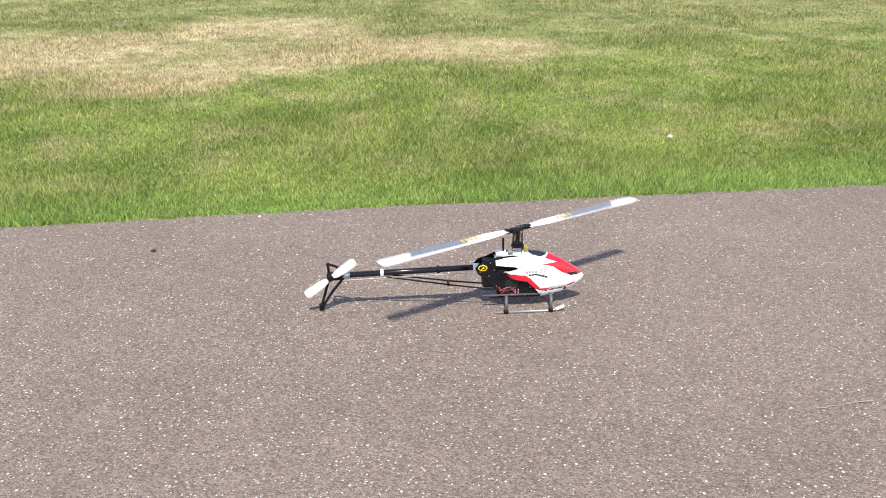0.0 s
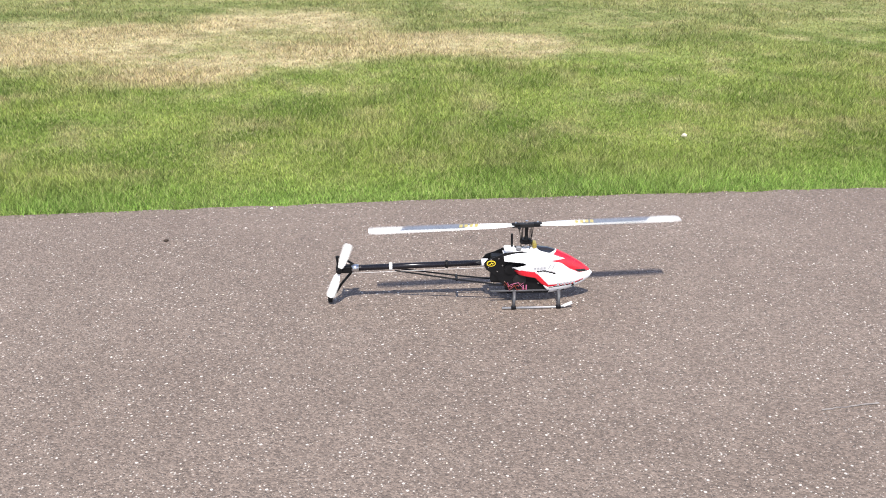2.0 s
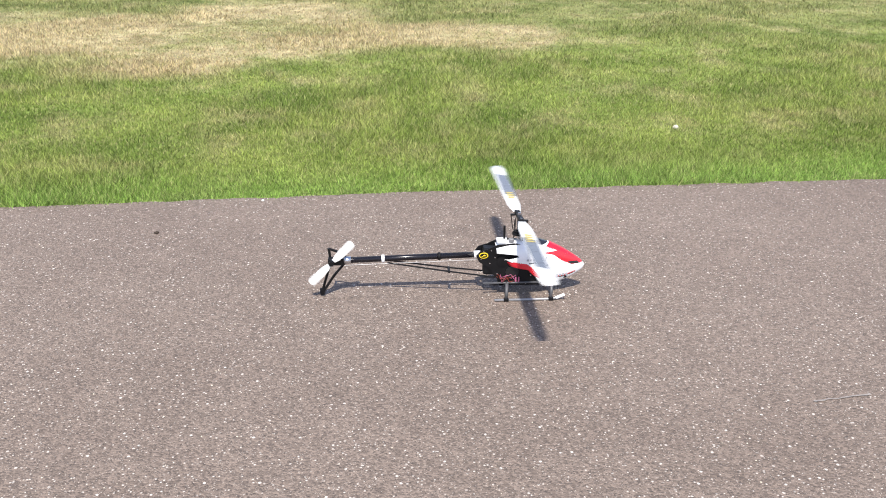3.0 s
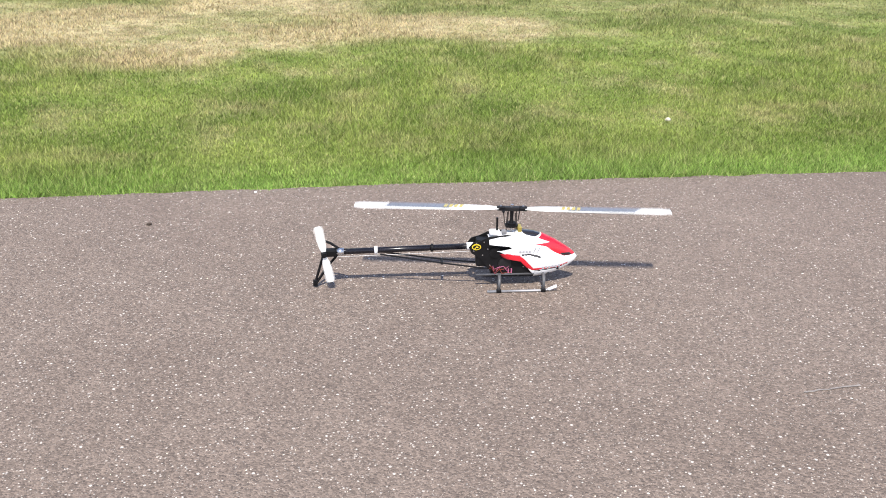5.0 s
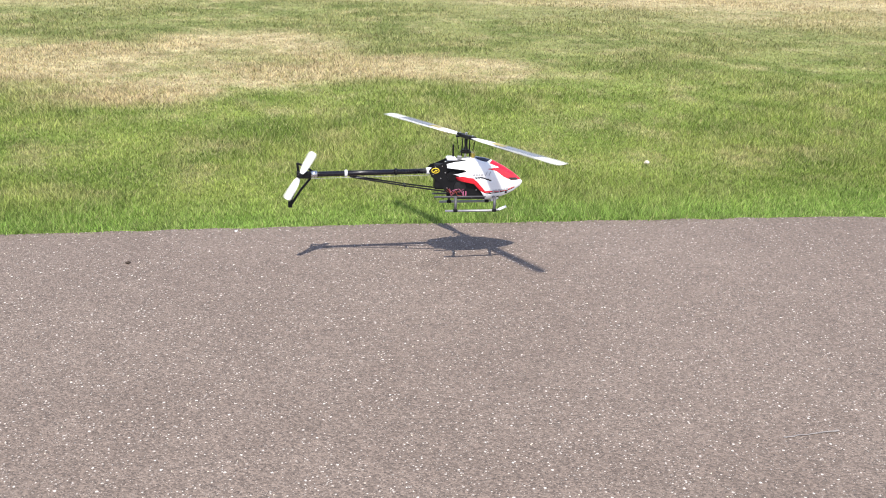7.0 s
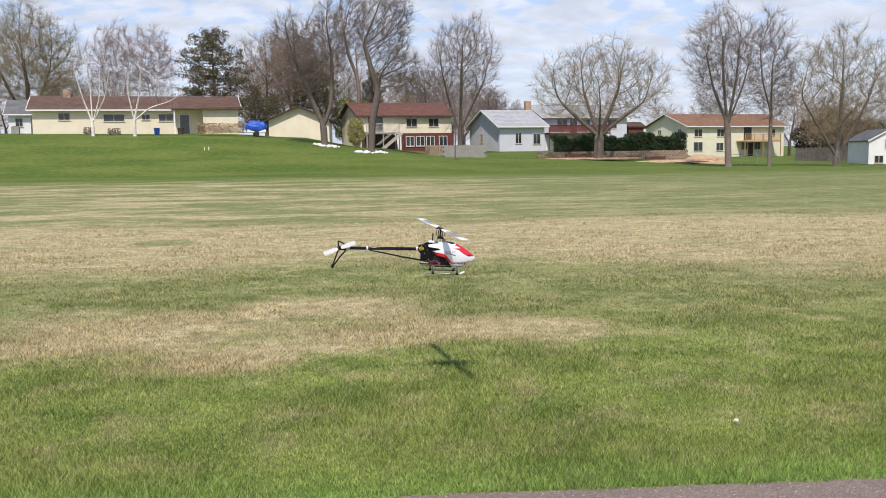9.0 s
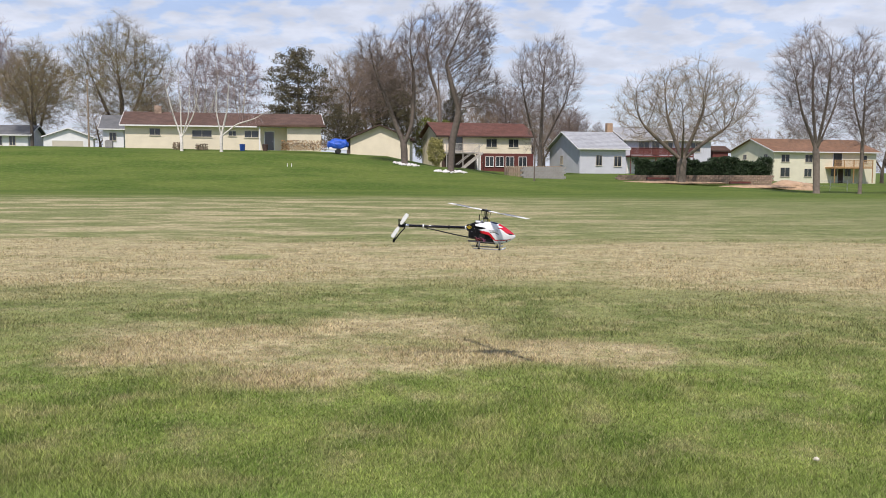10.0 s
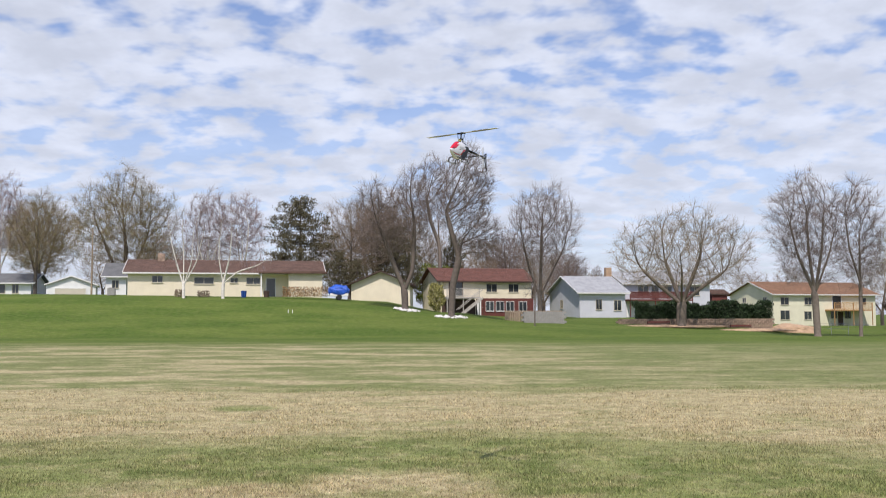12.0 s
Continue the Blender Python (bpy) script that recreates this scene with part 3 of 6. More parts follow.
def canopy_parts(heli):
    """The canopy is one rounded skin, painted in areas; each area is a moulding of its own."""
    nx, na = 250, 220
    bms, made = {}, {}

    def point(i, j):
        x = -0.105 + 0.3665 * (i / nx)
        a = 2 * math.pi * j / na
        t, l, w_ = lerp_table(x, TOP), lerp_table(x, LOW), canopy_width(x)
        c, s = math.cos(a), math.sin(a)
        z = (t + l) / 2 + (t - l) / 2 * math.copysign(abs(c) ** 0.9, c)
        return x, w_ * math.copysign(abs(s) ** 0.8, s), z

    pts = [[point(i, j) for j in range(na)] for i in range(nx + 1)]
    for i in range(nx):
        for j in range(na):
            q = [(i, j), (i + 1, j), (i + 1, (j + 1) % na), (i, (j + 1) % na)]
            cx = sum(pts[a][b][0] for a, b in q) / 4
            cz = sum(pts[a][b][2] for a, b in q) / 4
            side = "_port" if sum(pts[a][b][1] for a, b in q) > 0 else "_starboard"
            if inside(cx, cz, RED_LOW):
                k = "red_low" + side
            elif not inside(cx, cz, SHELL):
                continue
            elif inside(cx, cz, BLACK_LINE):
                k = "line" + side
            elif inside(cx, cz, BLACK_NOSE):
                k = "vent" + side
            elif inside(cx, cz, BLACK_BOTTOM):
                k = "edge" + side
            elif inside(cx, cz, GLAZED):
                k = "glazed"
            elif inside(cx, cz, RED_TOP):
                k = "red_top"
            else:
                k = "shell"
            if k not in bms:
                bms[k], made[k] = bmesh.new(), {}
            vs = []
            for a, b in q:
                if (a, b) not in made[k]:
                    made[k][(a, b)] = bms[k].verts.new(pts[a][b])
                vs.append(made[k][(a, b)])
            bms[k].faces.new(vs)
    looks = {"shell": ("canopy", WHITE_GLOSS, "glossy white fibreglass canopy"), "glazed": ("windshield", BLACK_GLOSS, "black windshield area"), "red_top": ("nose_panel", RED_GLOSS, "glossy red top panel"),
             "red_low": ("side_flash", RED_GLOSS, "red side flash"), "line": ("pinstripe", BLACK_GLOSS, "black pinstripe"), "vent": ("nose_vent", BLACK_GLOSS, "black nose vent"), "edge": ("lower_edge", BLACK_GLOSS, "black lower edge line")}
    for k in sorted(bms):
        name, mat, label = looks[k.replace("_port", "").replace("_starboard", "")]
        bmesh.ops.recalc_face_normals(bms[k], faces=bms[k].faces)
        ob = part(name, bms[k], mat, heli, label, True)
        s = ob.modifiers.new("thickness", "SOLIDIFY")
        s.thickness, s.offset = 0.0016, -1.0


def helicopter():
    heli = thing("model_helicopter", "white, red and black radio-controlled model helicopter with white rotor blades", "model helicopter")
    canopy_parts(heli)
    # side plates of the black frame
    outline = [(-0.180, 0.178), (-0.165, 0.196), (-0.135, 0.205), (-0.098, 0.222), (-0.03, 0.228), (0.05, 0.215), (0.085, 0.15), (0.082, 0.046), (-0.055, 0.048), (-0.103, 0.085),
               (-0.135, 0.13), (-0.168, 0.152)]
    for y in (-0.030, 0.027):
        bm = prism(bmesh.new(), outline, y, y + 0.003)
        part("side_plate", bm, BLACK, heli, "black carbon side plate")
    part("gear_block", boxed(-0.15, 0.06, -0.024, 0.024, 0.09, 0.205, 0.008), BLACK, heli)
    part("battery_tray", boxed(-0.09, 0.15, -0.022, 0.022, 0.052, 0.066, 0.003), BLACK, heli)
    part("battery", boxed(0.02, 0.19, -0.024, 0.024, 0.068, 0.115, 0.008), BLACK, heli)
    bm = tube(bmesh.new(), [(-0.075, -0.031, 0.155), (-0.075, -0.036, 0.155)], 0.022, 20)
    part("pulley", bm, BLACK, heli)
    # round badge on the frame
    def oval(w_, h, y0, y1):
        return prism(bmesh.new(), [(-0.150 + w_ * math.cos(2 * math.pi * k / 28), 0.180 + h * math.sin(2 * math.pi * k / 28)) for k in range(28)], y0, y1)

    badge = part("badge", oval(0.018, 0.0125, -0.0325, -0.0304), YELLOW, heli, "oval yellow badge")
    part("badge_field", oval(0.0145, 0.0088, -0.0332, -0.0326), BLACK, badge, "black field of the badge")
    bm = prism(bmesh.new(), [(-0.160, 0.1765), (-0.153, 0.174), (-0.150, 0.180), (-0.145, 0.1765), (-0.139, 0.183), (-0.144, 0.1805), (-0.149, 0.1855), (-0.154, 0.1785)], -0.0338, -0.0333)
    part("badge_mark", bm, YELLOW, badge, "yellow zigzag mark")
    # plain bars for the maker's lettering on both sides
    for side in (-1, 1):
        bm = bmesh.new()
        for k in range(4):
            x0 = 0.018 + 0.0125 * k
            y = side * (canopy_width(x0) * 0.985 + 0.001)
            box(bm, x0, x0 + 0.009, min(y, y + 0.0012 * side), max(y, y + 0.0012 * side), 0.160, 0.168)
        part("lettering_bars", bm, GREY_PRINT, heli, "grey lettering bars")
        bm = bmesh.new()
        for k in range(2):
            x0 = 0.075 + 0.016 * k
            y = side * (canopy_width(x0) * 0.975 + 0.001)
            prism(bm, [(x0, 0.158), (x0 + 0.003, 0.158), (x0 + 0.011, 0.178), (x0 + 0.008, 0.178)], min(y, y + 0.0014 * side), max(y, y + 0.0014 * side))
        part("emblem", bm, GREY_PRINT, heli)
        bm = bmesh.new()
        for k in range(6):
            x0 = 0.115 + 0.013 * k
            y = side * (canopy_width(x0) * 0.90 + 0.001)
            box(bm, x0, x0 + 0.009, min(y, y + 0.0012 * side), max(y, y + 0.0012 * side), 0.082 + 0.001 * k, 0.091 + 0.001 * k)
        part("lettering_bars", bm, GREY_PRINT, heli)
    for x, z in ((-0.150, 0.196), (-0.160, 0.163), (-0.120, 0.200), (-0.125, 0.145), (-0.095, 0.100), (-0.050, 0.056), (0.020, 0.056), (0.065, 0.058), (-0.04, 0.115), (0.04, 0.09), (-0.105, 0.170)):
        part("bolt", tube(bmesh.new(), [(x, -0.030, z), (x, -0.0325, z)], 0.0028, 8), STEEL, heli)
    part("main_gear", tube(bmesh.new(), [(-0.035, -0.0335, 0.105), (-0.035, -0.0302, 0.105)], 0.026, 24), BOLT, heli, "dark gear wheel")
    part("motor", tube(bmesh.new(), [(0.045, -0.026, 0.125), (0.045, 0.026, 0.125)], 0.022, 18), BOLT, heli)
    # wires
    rng = random.Random(3)
    for k in range(5):
        y = rng.uniform(-0.038, -0.030)
        p = [(-0.098 + 0.02 * rng.random(), y, 0.085 + 0.015 * rng.random())]
        for s in range(5):
            p.append((p[-1][0] + rng.uniform(0.006, 0.02), y + rng.uniform(-0.008, 0.004), 0.062 + 0.035 * rng.random()))
        part("wire", tube(bmesh.new(), p, 0.0011, 6), (ORANGE, PINK, ORANGE)[k % 3], heli, ("orange wire", "pink wire", "orange wire")[k % 3])
    bm = bmesh.new()
    for x in (-0.022, -0.010):
        box(bm, x, x + 0.005, -0.036, -0.030, 0.064, 0.084, 0.001)
    part("connector", bm, PINK, heli, "pink plugs")
    # servos and swash guide behind the mast
    part("servo", boxed(-0.098, -0.054, -0.020, 0.020, 0.222, 0.238, 0.006), WHITE_GLOSS, heli, "white servo block")
    part("servo", boxed(-0.050, -0.030, -0.022, -0.006, 0.228, 0.244, 0.003), DULL_STEEL, heli)
    part("servo", boxed(0.014, 0.030, -0.020, 0.020, 0.236, 0.256, 0.003), material("dull_gold", (0.5, 0.40, 0.10), 0.35, 0.6), heli, "gold anodised servo mount")
    part("guide_pin", tube(bmesh.new(), [(-0.066, 0, 0.235), (-0.067, 0, 0.292)], 0.0045, 10), BLACK, heli)
    # tail boom and its fittings
    part("boom", tube(bmesh.new(), [(-0.165, 0, 0.172), (-0.735, 0, 0.158)], 0.0118, 20), BOOM, heli, "glossy black tail boom", True)
    part("boom_collar", tube(bmesh.new(), [(-0.160, 0, 0.1722), (-0.186, 0, 0.1715)], 0.0155, 18), WHITE_GLOSS, heli, "", True)
    for x, mat, half in ((-0.546, WHITE_GLOSS, 0.006), (-0.324, BLACK, 0.005)):
        z = 0.172 + (x + 0.165) * 0.0245
        part("boom_clamp", tube(bmesh.new(), [(x - half, 0, z), (x + half, 0, z)], 0.0162, 18), mat, heli, "white clamp" if mat is WHITE_GLOSS else "", True)
    part("push_rod", tube(bmesh.new(), [(-0.17, -0.016, 0.156), (-0.70, -0.013, 0.143)], 0.0010, 6), DULL_STEEL, heli, "thin grey tail push rod")
    for y in (-0.026, 0.026):
        part("boom_strut", tube(bmesh.new(), [(-0.10, y, 0.082), (-0.28, y * 0.75, 0.108), (-0.53, y * 0.45, 0.150)], 0.0034, 8), BLACK, heli, "thin black boom support strut")
    part("strut_clip", tube(bmesh.new(), [(-0.285, -0.022, 0.108), (-0.285, 0.022, 0.108)], 0.0055, 8), BLACK, heli)
    # tail gear case and the open fin below it
    part("tail_case", boxed(-0.762, -0.700, -0.014, 0.014, 0.142, 0.172, 0.005), BLACK, heli)
    part("tail_sleeve", tube(bmesh.new(), [(-0.70, 0, 0.159), (-0.672, 0, 0.160)], 0.0150, 16), STEEL, heli, "bright aluminium sleeve", True)
    for pts in ([(-0.752, 0.010, 0.150), (-0.792, 0.010, 0.018)], [(-0.700, 0.010, 0.140), (-0.745, 0.010, 0.085), (-0.790, 0.010, 0.014)], [(-0.752, 0.010, 0.150), (-0.758, 0.010, 0.208)],
                [(-0.758, 0.010, 0.206), (-0.725, 0.010, 0.193), (-0.690, 0.010, 0.168)]):
        part("fin_bar", tube(bmesh.new(), pts, 0.0052, 8), BLACK, heli, "black open-work tail fin bar")
    part("fin_foot", boxed(-0.800, -0.782, 0.005, 0.015, 0.006, 0.035, 0.003), BLACK, heli)
    # landing gear
    for side in (-1, 1):
        y = side * 0.078
        part("skid", tube(bmesh.new(), [(-0.108, y, 0.0055), (0.115, y, 0.0055), (0.140, y, 0.010), (0.168, y, 0.022)], [0.0052, 0.0052, 0.0052, 0.0048], 12), DULL_STEEL, heli, "grey metal skid tube", True)
        part("skid_tip", tube(bmesh.new(), [(0.138, y, 0.0095), (0.172, y, 0.0238)], 0.0062, 12), WHITE_GLOSS, heli, "white skid end cap")
    for x in (-0.062, 0.117):
        for side in (-1, 1):
            bm = tube(bmesh.new(), [(x + 0.006, side * 0.020, 0.054), (x + 0.006, side * 0.045, 0.056), (x + 0.003, side * 0.068, 0.045), (x, side * 0.078, 0.012)], [0.007, 0.007, 0.0065, 0.006], 10)
            part("skid_leg", bm, LEG_GREY, heli, "curved grey-black skid leg", True)
            part("skid_clamp", boxed(x - 0.010, x + 0.010, side * 0.078 - 0.008, side * 0.078 + 0.008, 0.0, 0.014, 0.003), BLACK, heli)
    for y in (-0.030, 0.030):
        part("under_rail", tube(bmesh.new(), [(-0.150, y, 0.058), (0.085, y, 0.058)], 0.0042, 10), LEG_GREY, heli, "grey tube under the frame", True)
    # mast and swash plate
    part("mast", tube(bmesh.new(), [(-0.01, 0, 0.20), (-0.01, 0, 0.335)], 0.0052, 12), STEEL, heli, "steel mast")
    part("swashplate", tube(bmesh.new(), [(-0.01, 0, 0.256), (-0.01, 0, 0.262), (-0.01, 0, 0.263), (-0.01, 0, 0.270)], [0.026, 0.026, 0.018, 0.018], 20), BLACK, heli)
    for a in range(4):
        c, s = math.cos(a * math.pi / 2 + 0.5), math.sin(a * math.pi / 2 + 0.5)
        part("control_link", tube(bmesh.new(), [(-0.01 + 0.026 * c, 0.026 * s, 0.236), (-0.01 + 0.022 * c, 0.022 * s, 0.318)], 0.0017, 6), BLACK, heli)
    # main rotor, turning on the mast
    rotor = new("main_rotor")
    rotor.parent = heli
    rotor["label"] = "two-bladed main rotor"
    part("hub", boxed(-0.028, 0.028, -0.010, 0.010, -0.010, 0.007, 0.003), BOLT, rotor)
    part("hub_neck", tube(bmesh.new(), [(0, 0, -0.062), (0, 0, -0.045), (0, 0, -0.008)], [0.011, 0.0065, 0.008], 14), BLACK, rotor)
    part("hub_bolt", tube(bmesh.new(), [(0, 0, 0.006), (0, 0, 0.016)], 0.006, 8), STEEL, rotor)
    for d in (1, -1):
        turn = Matrix.Rotation(0 if d > 0 else math.pi, 4, "Z")

        def blade_piece(name, x0, x1, grow, mat, label=""):
            # a thin aerofoil from x0 to x1 with a rounded lead edge
            bm = bmesh.new()
            n = 14
            rows = []
            for i in range(n + 1):
                x = x0 + (x1 - x0) * i / n
                chord = 0.027
                if x > 0.590:
                    chord = 0.027 - 0.008 * ((x - 0.590) / 0.03) ** 2
                if x < 0.12:
                    chord = 0.014 + 0.013 * max(0.0, (x - 0.052) / 0.068)
                prof = [(-chord, 0.0), (-chord * 0.8, 0.0026), (-chord * 0.3, 0.0034), (chord * 0.5, 0.0022), (chord, 0.0004), (chord, -0.0004), (chord * 0.5, -0.0022), (-chord * 0.3, -0.0034), (-chord * 0.8, -0.0026)]
                rows.append([bm.verts.new(turn @ Vector((x, y * grow, z * grow))) for y, z in prof])
            for a, b in zip(rows, rows[1:]):
                for k in range(len(a)):
                    bm.faces.new((a[k], b[k], b[(k + 1) % len(a)], a[(k + 1) % len(a)]))
            bm.faces.new(rows[0]), bm.faces.new(rows[-1][::-1])
            bmesh.ops.recalc_face_normals(bm, faces=bm.faces)
            return part(name, bm, mat, rotor, label, True)

        blade_piece("blade", 0.052, 0.620, 1.0, BLADE_WHITE, "long white main rotor blade")
        # slate panel between root and tip, swept at the ends, and yellow marks at its root
        for zz in (0.0037, -0.0041):
            bm = bmesh.new()
            ring = [(0.215, -0.024), (0.475, -0.024), (0.510, 0.020), (0.250, 0.020)]
            vs = [bm.verts.new(turn @ Vector((x, y, zz + (0.0 if zz < 0 else (-0.0005 if y > 0 else 0.0)) + h))) for h in (0, 0.0005) for x, y in ring]
            for f in ((3, 2, 1, 0), (4, 5, 6, 7), (0, 1, 5, 4), (1, 2, 6, 5), (2, 3, 7, 6), (3, 0, 4, 7)):
                bm.faces.new([vs[k] for k in f])
            part("blade_panel", bm, BLADE_DARK, rotor, "slate-grey printed panel")
            bm = bmesh.new()
            for k in range(4):
                x0 = 0.190 + 0.020 * k
                vs = [bm.verts.new(turn @ Vector((x0 + dx, y, zz + 0.0008 * (1 if zz > 0 else -1) + h))) for h in (0, 0.0004) for dx, y in ((0, -0.016), (0.013, -0.016), (0.02, 0.012), (0.007, 0.012))]
                for f in ((3, 2, 1, 0), (4, 5, 6, 7), (0, 1, 5, 4), (1, 2, 6, 5), (2, 3, 7, 6), (3, 0, 4, 7)):
                    bm.faces.new([vs[q] for q in f])
            part("blade_marks", bm, GOLD_PRINT, rotor, "dull gold printed bars")
        bm = boxed(0.026, 0.060, -0.011, 0.011, -0.009, 0.0075, 0.004)
        bm.transform(turn)
        part("blade_grip", bm, BLACK, rotor)
        bm = boxed(0.028, 0.040, 0.010, 0.030, -0.008, -0.001, 0.002)
        bm.transform(turn)
        part("pitch_arm", bm, BLACK, rotor)
        bm = tube(bmesh.new(), [(0.034, 0.027, -0.006), (0.026, 0.020, -0.062)], 0.0018, 6)
        bm.transform(turn)
        part("pitch_link", bm, BLACK, rotor)
        bm = tube(bmesh.new(), [(0.044, 0, 0.007), (0.044, 0, 0.011)], 0.004, 8)
        bm.transform(turn)
        part("grip_bolt", bm, STEEL, rotor)
    # tail rotor on the starboard side of the fin
    tail = new("tail_rotor")
    tail.parent = heli
    tail["label"] = "two-bladed white tail rotor"
    part("tail_hub", tube(bmesh.new(), [(0, -0.010, 0), (0, 0.012, 0)], 0.010, 14), BLACK, tail)
    for d in (1, -1):
        turn = Matrix.Rotation(0 if d > 0 else math.pi, 4, "Y")
        bm = bmesh.new()
        ring = [(0.012, -0.008), (0.030, -0.014), (0.060, -0.016), (0.108, -0.016), (0.120, -0.012), (0.122, 0.008), (0.112, 0.016), (0.060, 0.016), (0.030, 0.013), (0.012, 0.008)]
        prism(bm, ring, -0.002, 0.002)
        bm.transform(turn)
        bmesh.ops.bevel(bm, geom=list(bm.edges), offset=0.0012, segments=1, affect="EDGES")
        part("tail_blade", bm, BLADE_WHITE, tail, "white tail rotor blade")
    return heli, rotor, tail


# ---- trees ----
class Wood:
    """Grows a tree's limbs towards points scattered through its crown; the limbs thicken towards the root."""

    def __init__(self, seed, stems, lobes, count, trunk_r, step=0.34, up=0.25, twigs=6000, twig_len=0.95, shell=3.0, floor=None, tip=0.0088):
        rng = np.random.default_rng(seed)
        # stems: starting limbs as polylines, the first from the root; each later one begins on an earlier one
        spots, parent = [], []
        for line in stems:
            at = 0
            if spots:
                at = int(np.argmin([(p - Vector(line[0])).length for p in spots]))
            else:
                spots.append(Vector(line[0])), parent.append(-1)
            for p, q in zip(line, line[1:]):
                p, q = Vector(p), Vector(q)
                n = max(1, int((q - p).length / step))
                for k in range(n):
                    spots.append(p.lerp(q, (k + 1) / n)), parent.append(at)
                    at = len(spots) - 1
        node = [np.array(p) for p in spots]
        share = np.array([rx * ry * rz for _, _, _, rx, ry, rz in lobes])
        goal = []
        for (cx, cy, cz, rx, ry, rz), f in zip(lobes, share / share.sum()):
            n = max(8, int(count * f))
            d = rng.normal(0, 1, (n, 3))
            d /= np.linalg.norm(d, axis=1)[:, None]
            rad = rng.random(n) ** (1 / shell) * (0.96 + 0.13 * np.sin(d[:, 0] * 4 + seed) * np.sin(d[:, 2] * 5 + d[:, 1] * 3) + 0.05 * rng.normal(0, 1, n))
            goal.append(np.array([cx, cy, cz]) + d * rad[:, None] * np.array([rx, ry, rz]))
        goal = np.concatenate(goal)
        if floor is not None:
            goal = goal[goal[:, 2] > floor]
        near, best = np.zeros(len(goal), int), np.full(len(goal), 1e9)
        age = np.zeros(len(goal), int)
        kids = np.zeros(60000, int)
        for k in parent:
            if k >= 0:
                kids[k] += 1
        done = 0
        for turn in range(110):
            fresh = np.array(node[done:])
            if not len(fresh) or not len(goal):
                break
            d = np.linalg.norm(goal[:, None, :] - fresh[None], axis=2)
            j = d.argmin(1)
            m = d[np.arange(len(goal)), j]
            better = m < best
            age = np.where(better, 0, age + 1)
            near, best = np.where(better, done + j, near), np.minimum(best, m)
            keep = (best > step * 1.05) & (age < 9)
            goal, near, best, age = goal[keep], near[keep], best[keep], age[keep]
            done = len(node)
            here = np.array(node)
            pull = np.zeros((len(here), 3))
            way = goal - here[near]
            np.add.at(pull, near, way / np.linalg.norm(way, axis=1)[:, None])
            for k in np.unique(near):
                if kids[k] >= 4:
                    continue
                v = pull[k] / (np.linalg.norm(pull[k]) + 1e-6)
                back = here[k] - here[parent[k]] if parent[k] >= 0 else np.array([0, 0, step])
                v = v + 0.55 * back / (np.linalg.norm(back) + 1e-6) + np.array([0, 0, up]) + rng.normal(0, 0.10, 3)
                node.append(here[k] + step * v / np.linalg.norm(v))
                parent.append(int(k))
                kids[k] += 1
        n = len(node)
        pos, child = np.array(node), [[] for _ in range(n)]
        for k in range(1, n):
            child[parent[k]].append(k)
        # pipes: the cross-sections add up towards the root
        ends = sum(1 for c in child if not c)
        power = max(1.6, math.log(max(2, ends)) / math.log(trunk_r / tip))
        rad = np.zeros(n)
        for k in range(n - 1, -1, -1):
            rad[k] = tip if not child[k] else sum(rad[c] ** power for c in child[k]) ** (1 / power)
        for _ in range(2):
            old = pos.copy()
            for k in range(1, n):
                if child[k]:
                    c = max(child[k], key=lambda q: rad[q])
                    pos[k] = 0.5 * old[k] + 0.25 * (old[parent[k]] + old[c])
        self.limbs, self.twigs, self.ends = [], [], []
        todo = [(None, 0)]
        while todo:
            root, k = todo.pop()
            line = [] if root is None else [root]
            while True:
                line.append(k)
                c = sorted(child[k], key=lambda q: -rad[q])
                todo += [(k, q) for q in c[1:]]
                if not c:
                    break
                k = c[0]
            r = [min(float(rad[q]), float(rad[line[1]]) if root is not None and len(line) > 1 else 9.0) for q in line]
            pts = [Vector(pos[q]) for q in line]
            if root is None:
                r[0] *= 1.35
            big = max(r)
            if len(pts) > 1:
                (self.limbs if big > 0.045 else self.twigs).append((pts, r, 8 if big > 0.12 else 5 if big > 0.04 else 3))
            self.ends.append(pts[-1])
        # last year's fine twigs
        thin = np.array([k for k in range(1, n) if rad[k] < 0.034])
        if twigs and len(thin):
            for k in rng.choice(thin, twigs):
                a = pos[k]
                d = a - pos[parent[k]]
                d = 0.8 * d / (np.linalg.norm(d) + 1e-6) + rng.normal(0, 0.46, 3) + np.array([0, 0, 0.34])
                d *= twig_len * rng.uniform(0.5, 1.4) / np.linalg.norm(d)
                self.twigs.append(([Vector(a), Vector(a + d)], [0.0078, 0.0035], 3))


def bars_mesh(name, bars, mat):
    """Many tapered bars joined into one mesh."""
    verts, faces = [], []
    for pts, radii, sides in bars:
        base, ref = len(verts), None
        for i, p in enumerate(pts):
            d = (pts[min(i + 1, len(pts) - 1)] - pts[max(i - 1, 0)]).normalized()
            ref = d.orthogonal().normalized() if ref is None else (ref - d * ref.dot(d)).normalized()
            s = d.cross(ref)
            for k in range(sides):
                a = 2 * math.pi * k / sides
                verts.append(p + (ref * math.cos(a) + s * math.sin(a)) * radii[i])
        for i in range(len(pts) - 1):
            for k in range(sides):
                a, b = base + i * sides + k, base + i * sides + (k + 1) % sides
                faces.append((a, b, b + sides, a + sides))
    me = bpy.data.meshes.new(name)
    me.from_pydata([tuple(v) for v in verts], [], faces)
    me.materials.append(mat)
    me.polygons.foreach_set("use_smooth", [True] * len(faces))
    return me


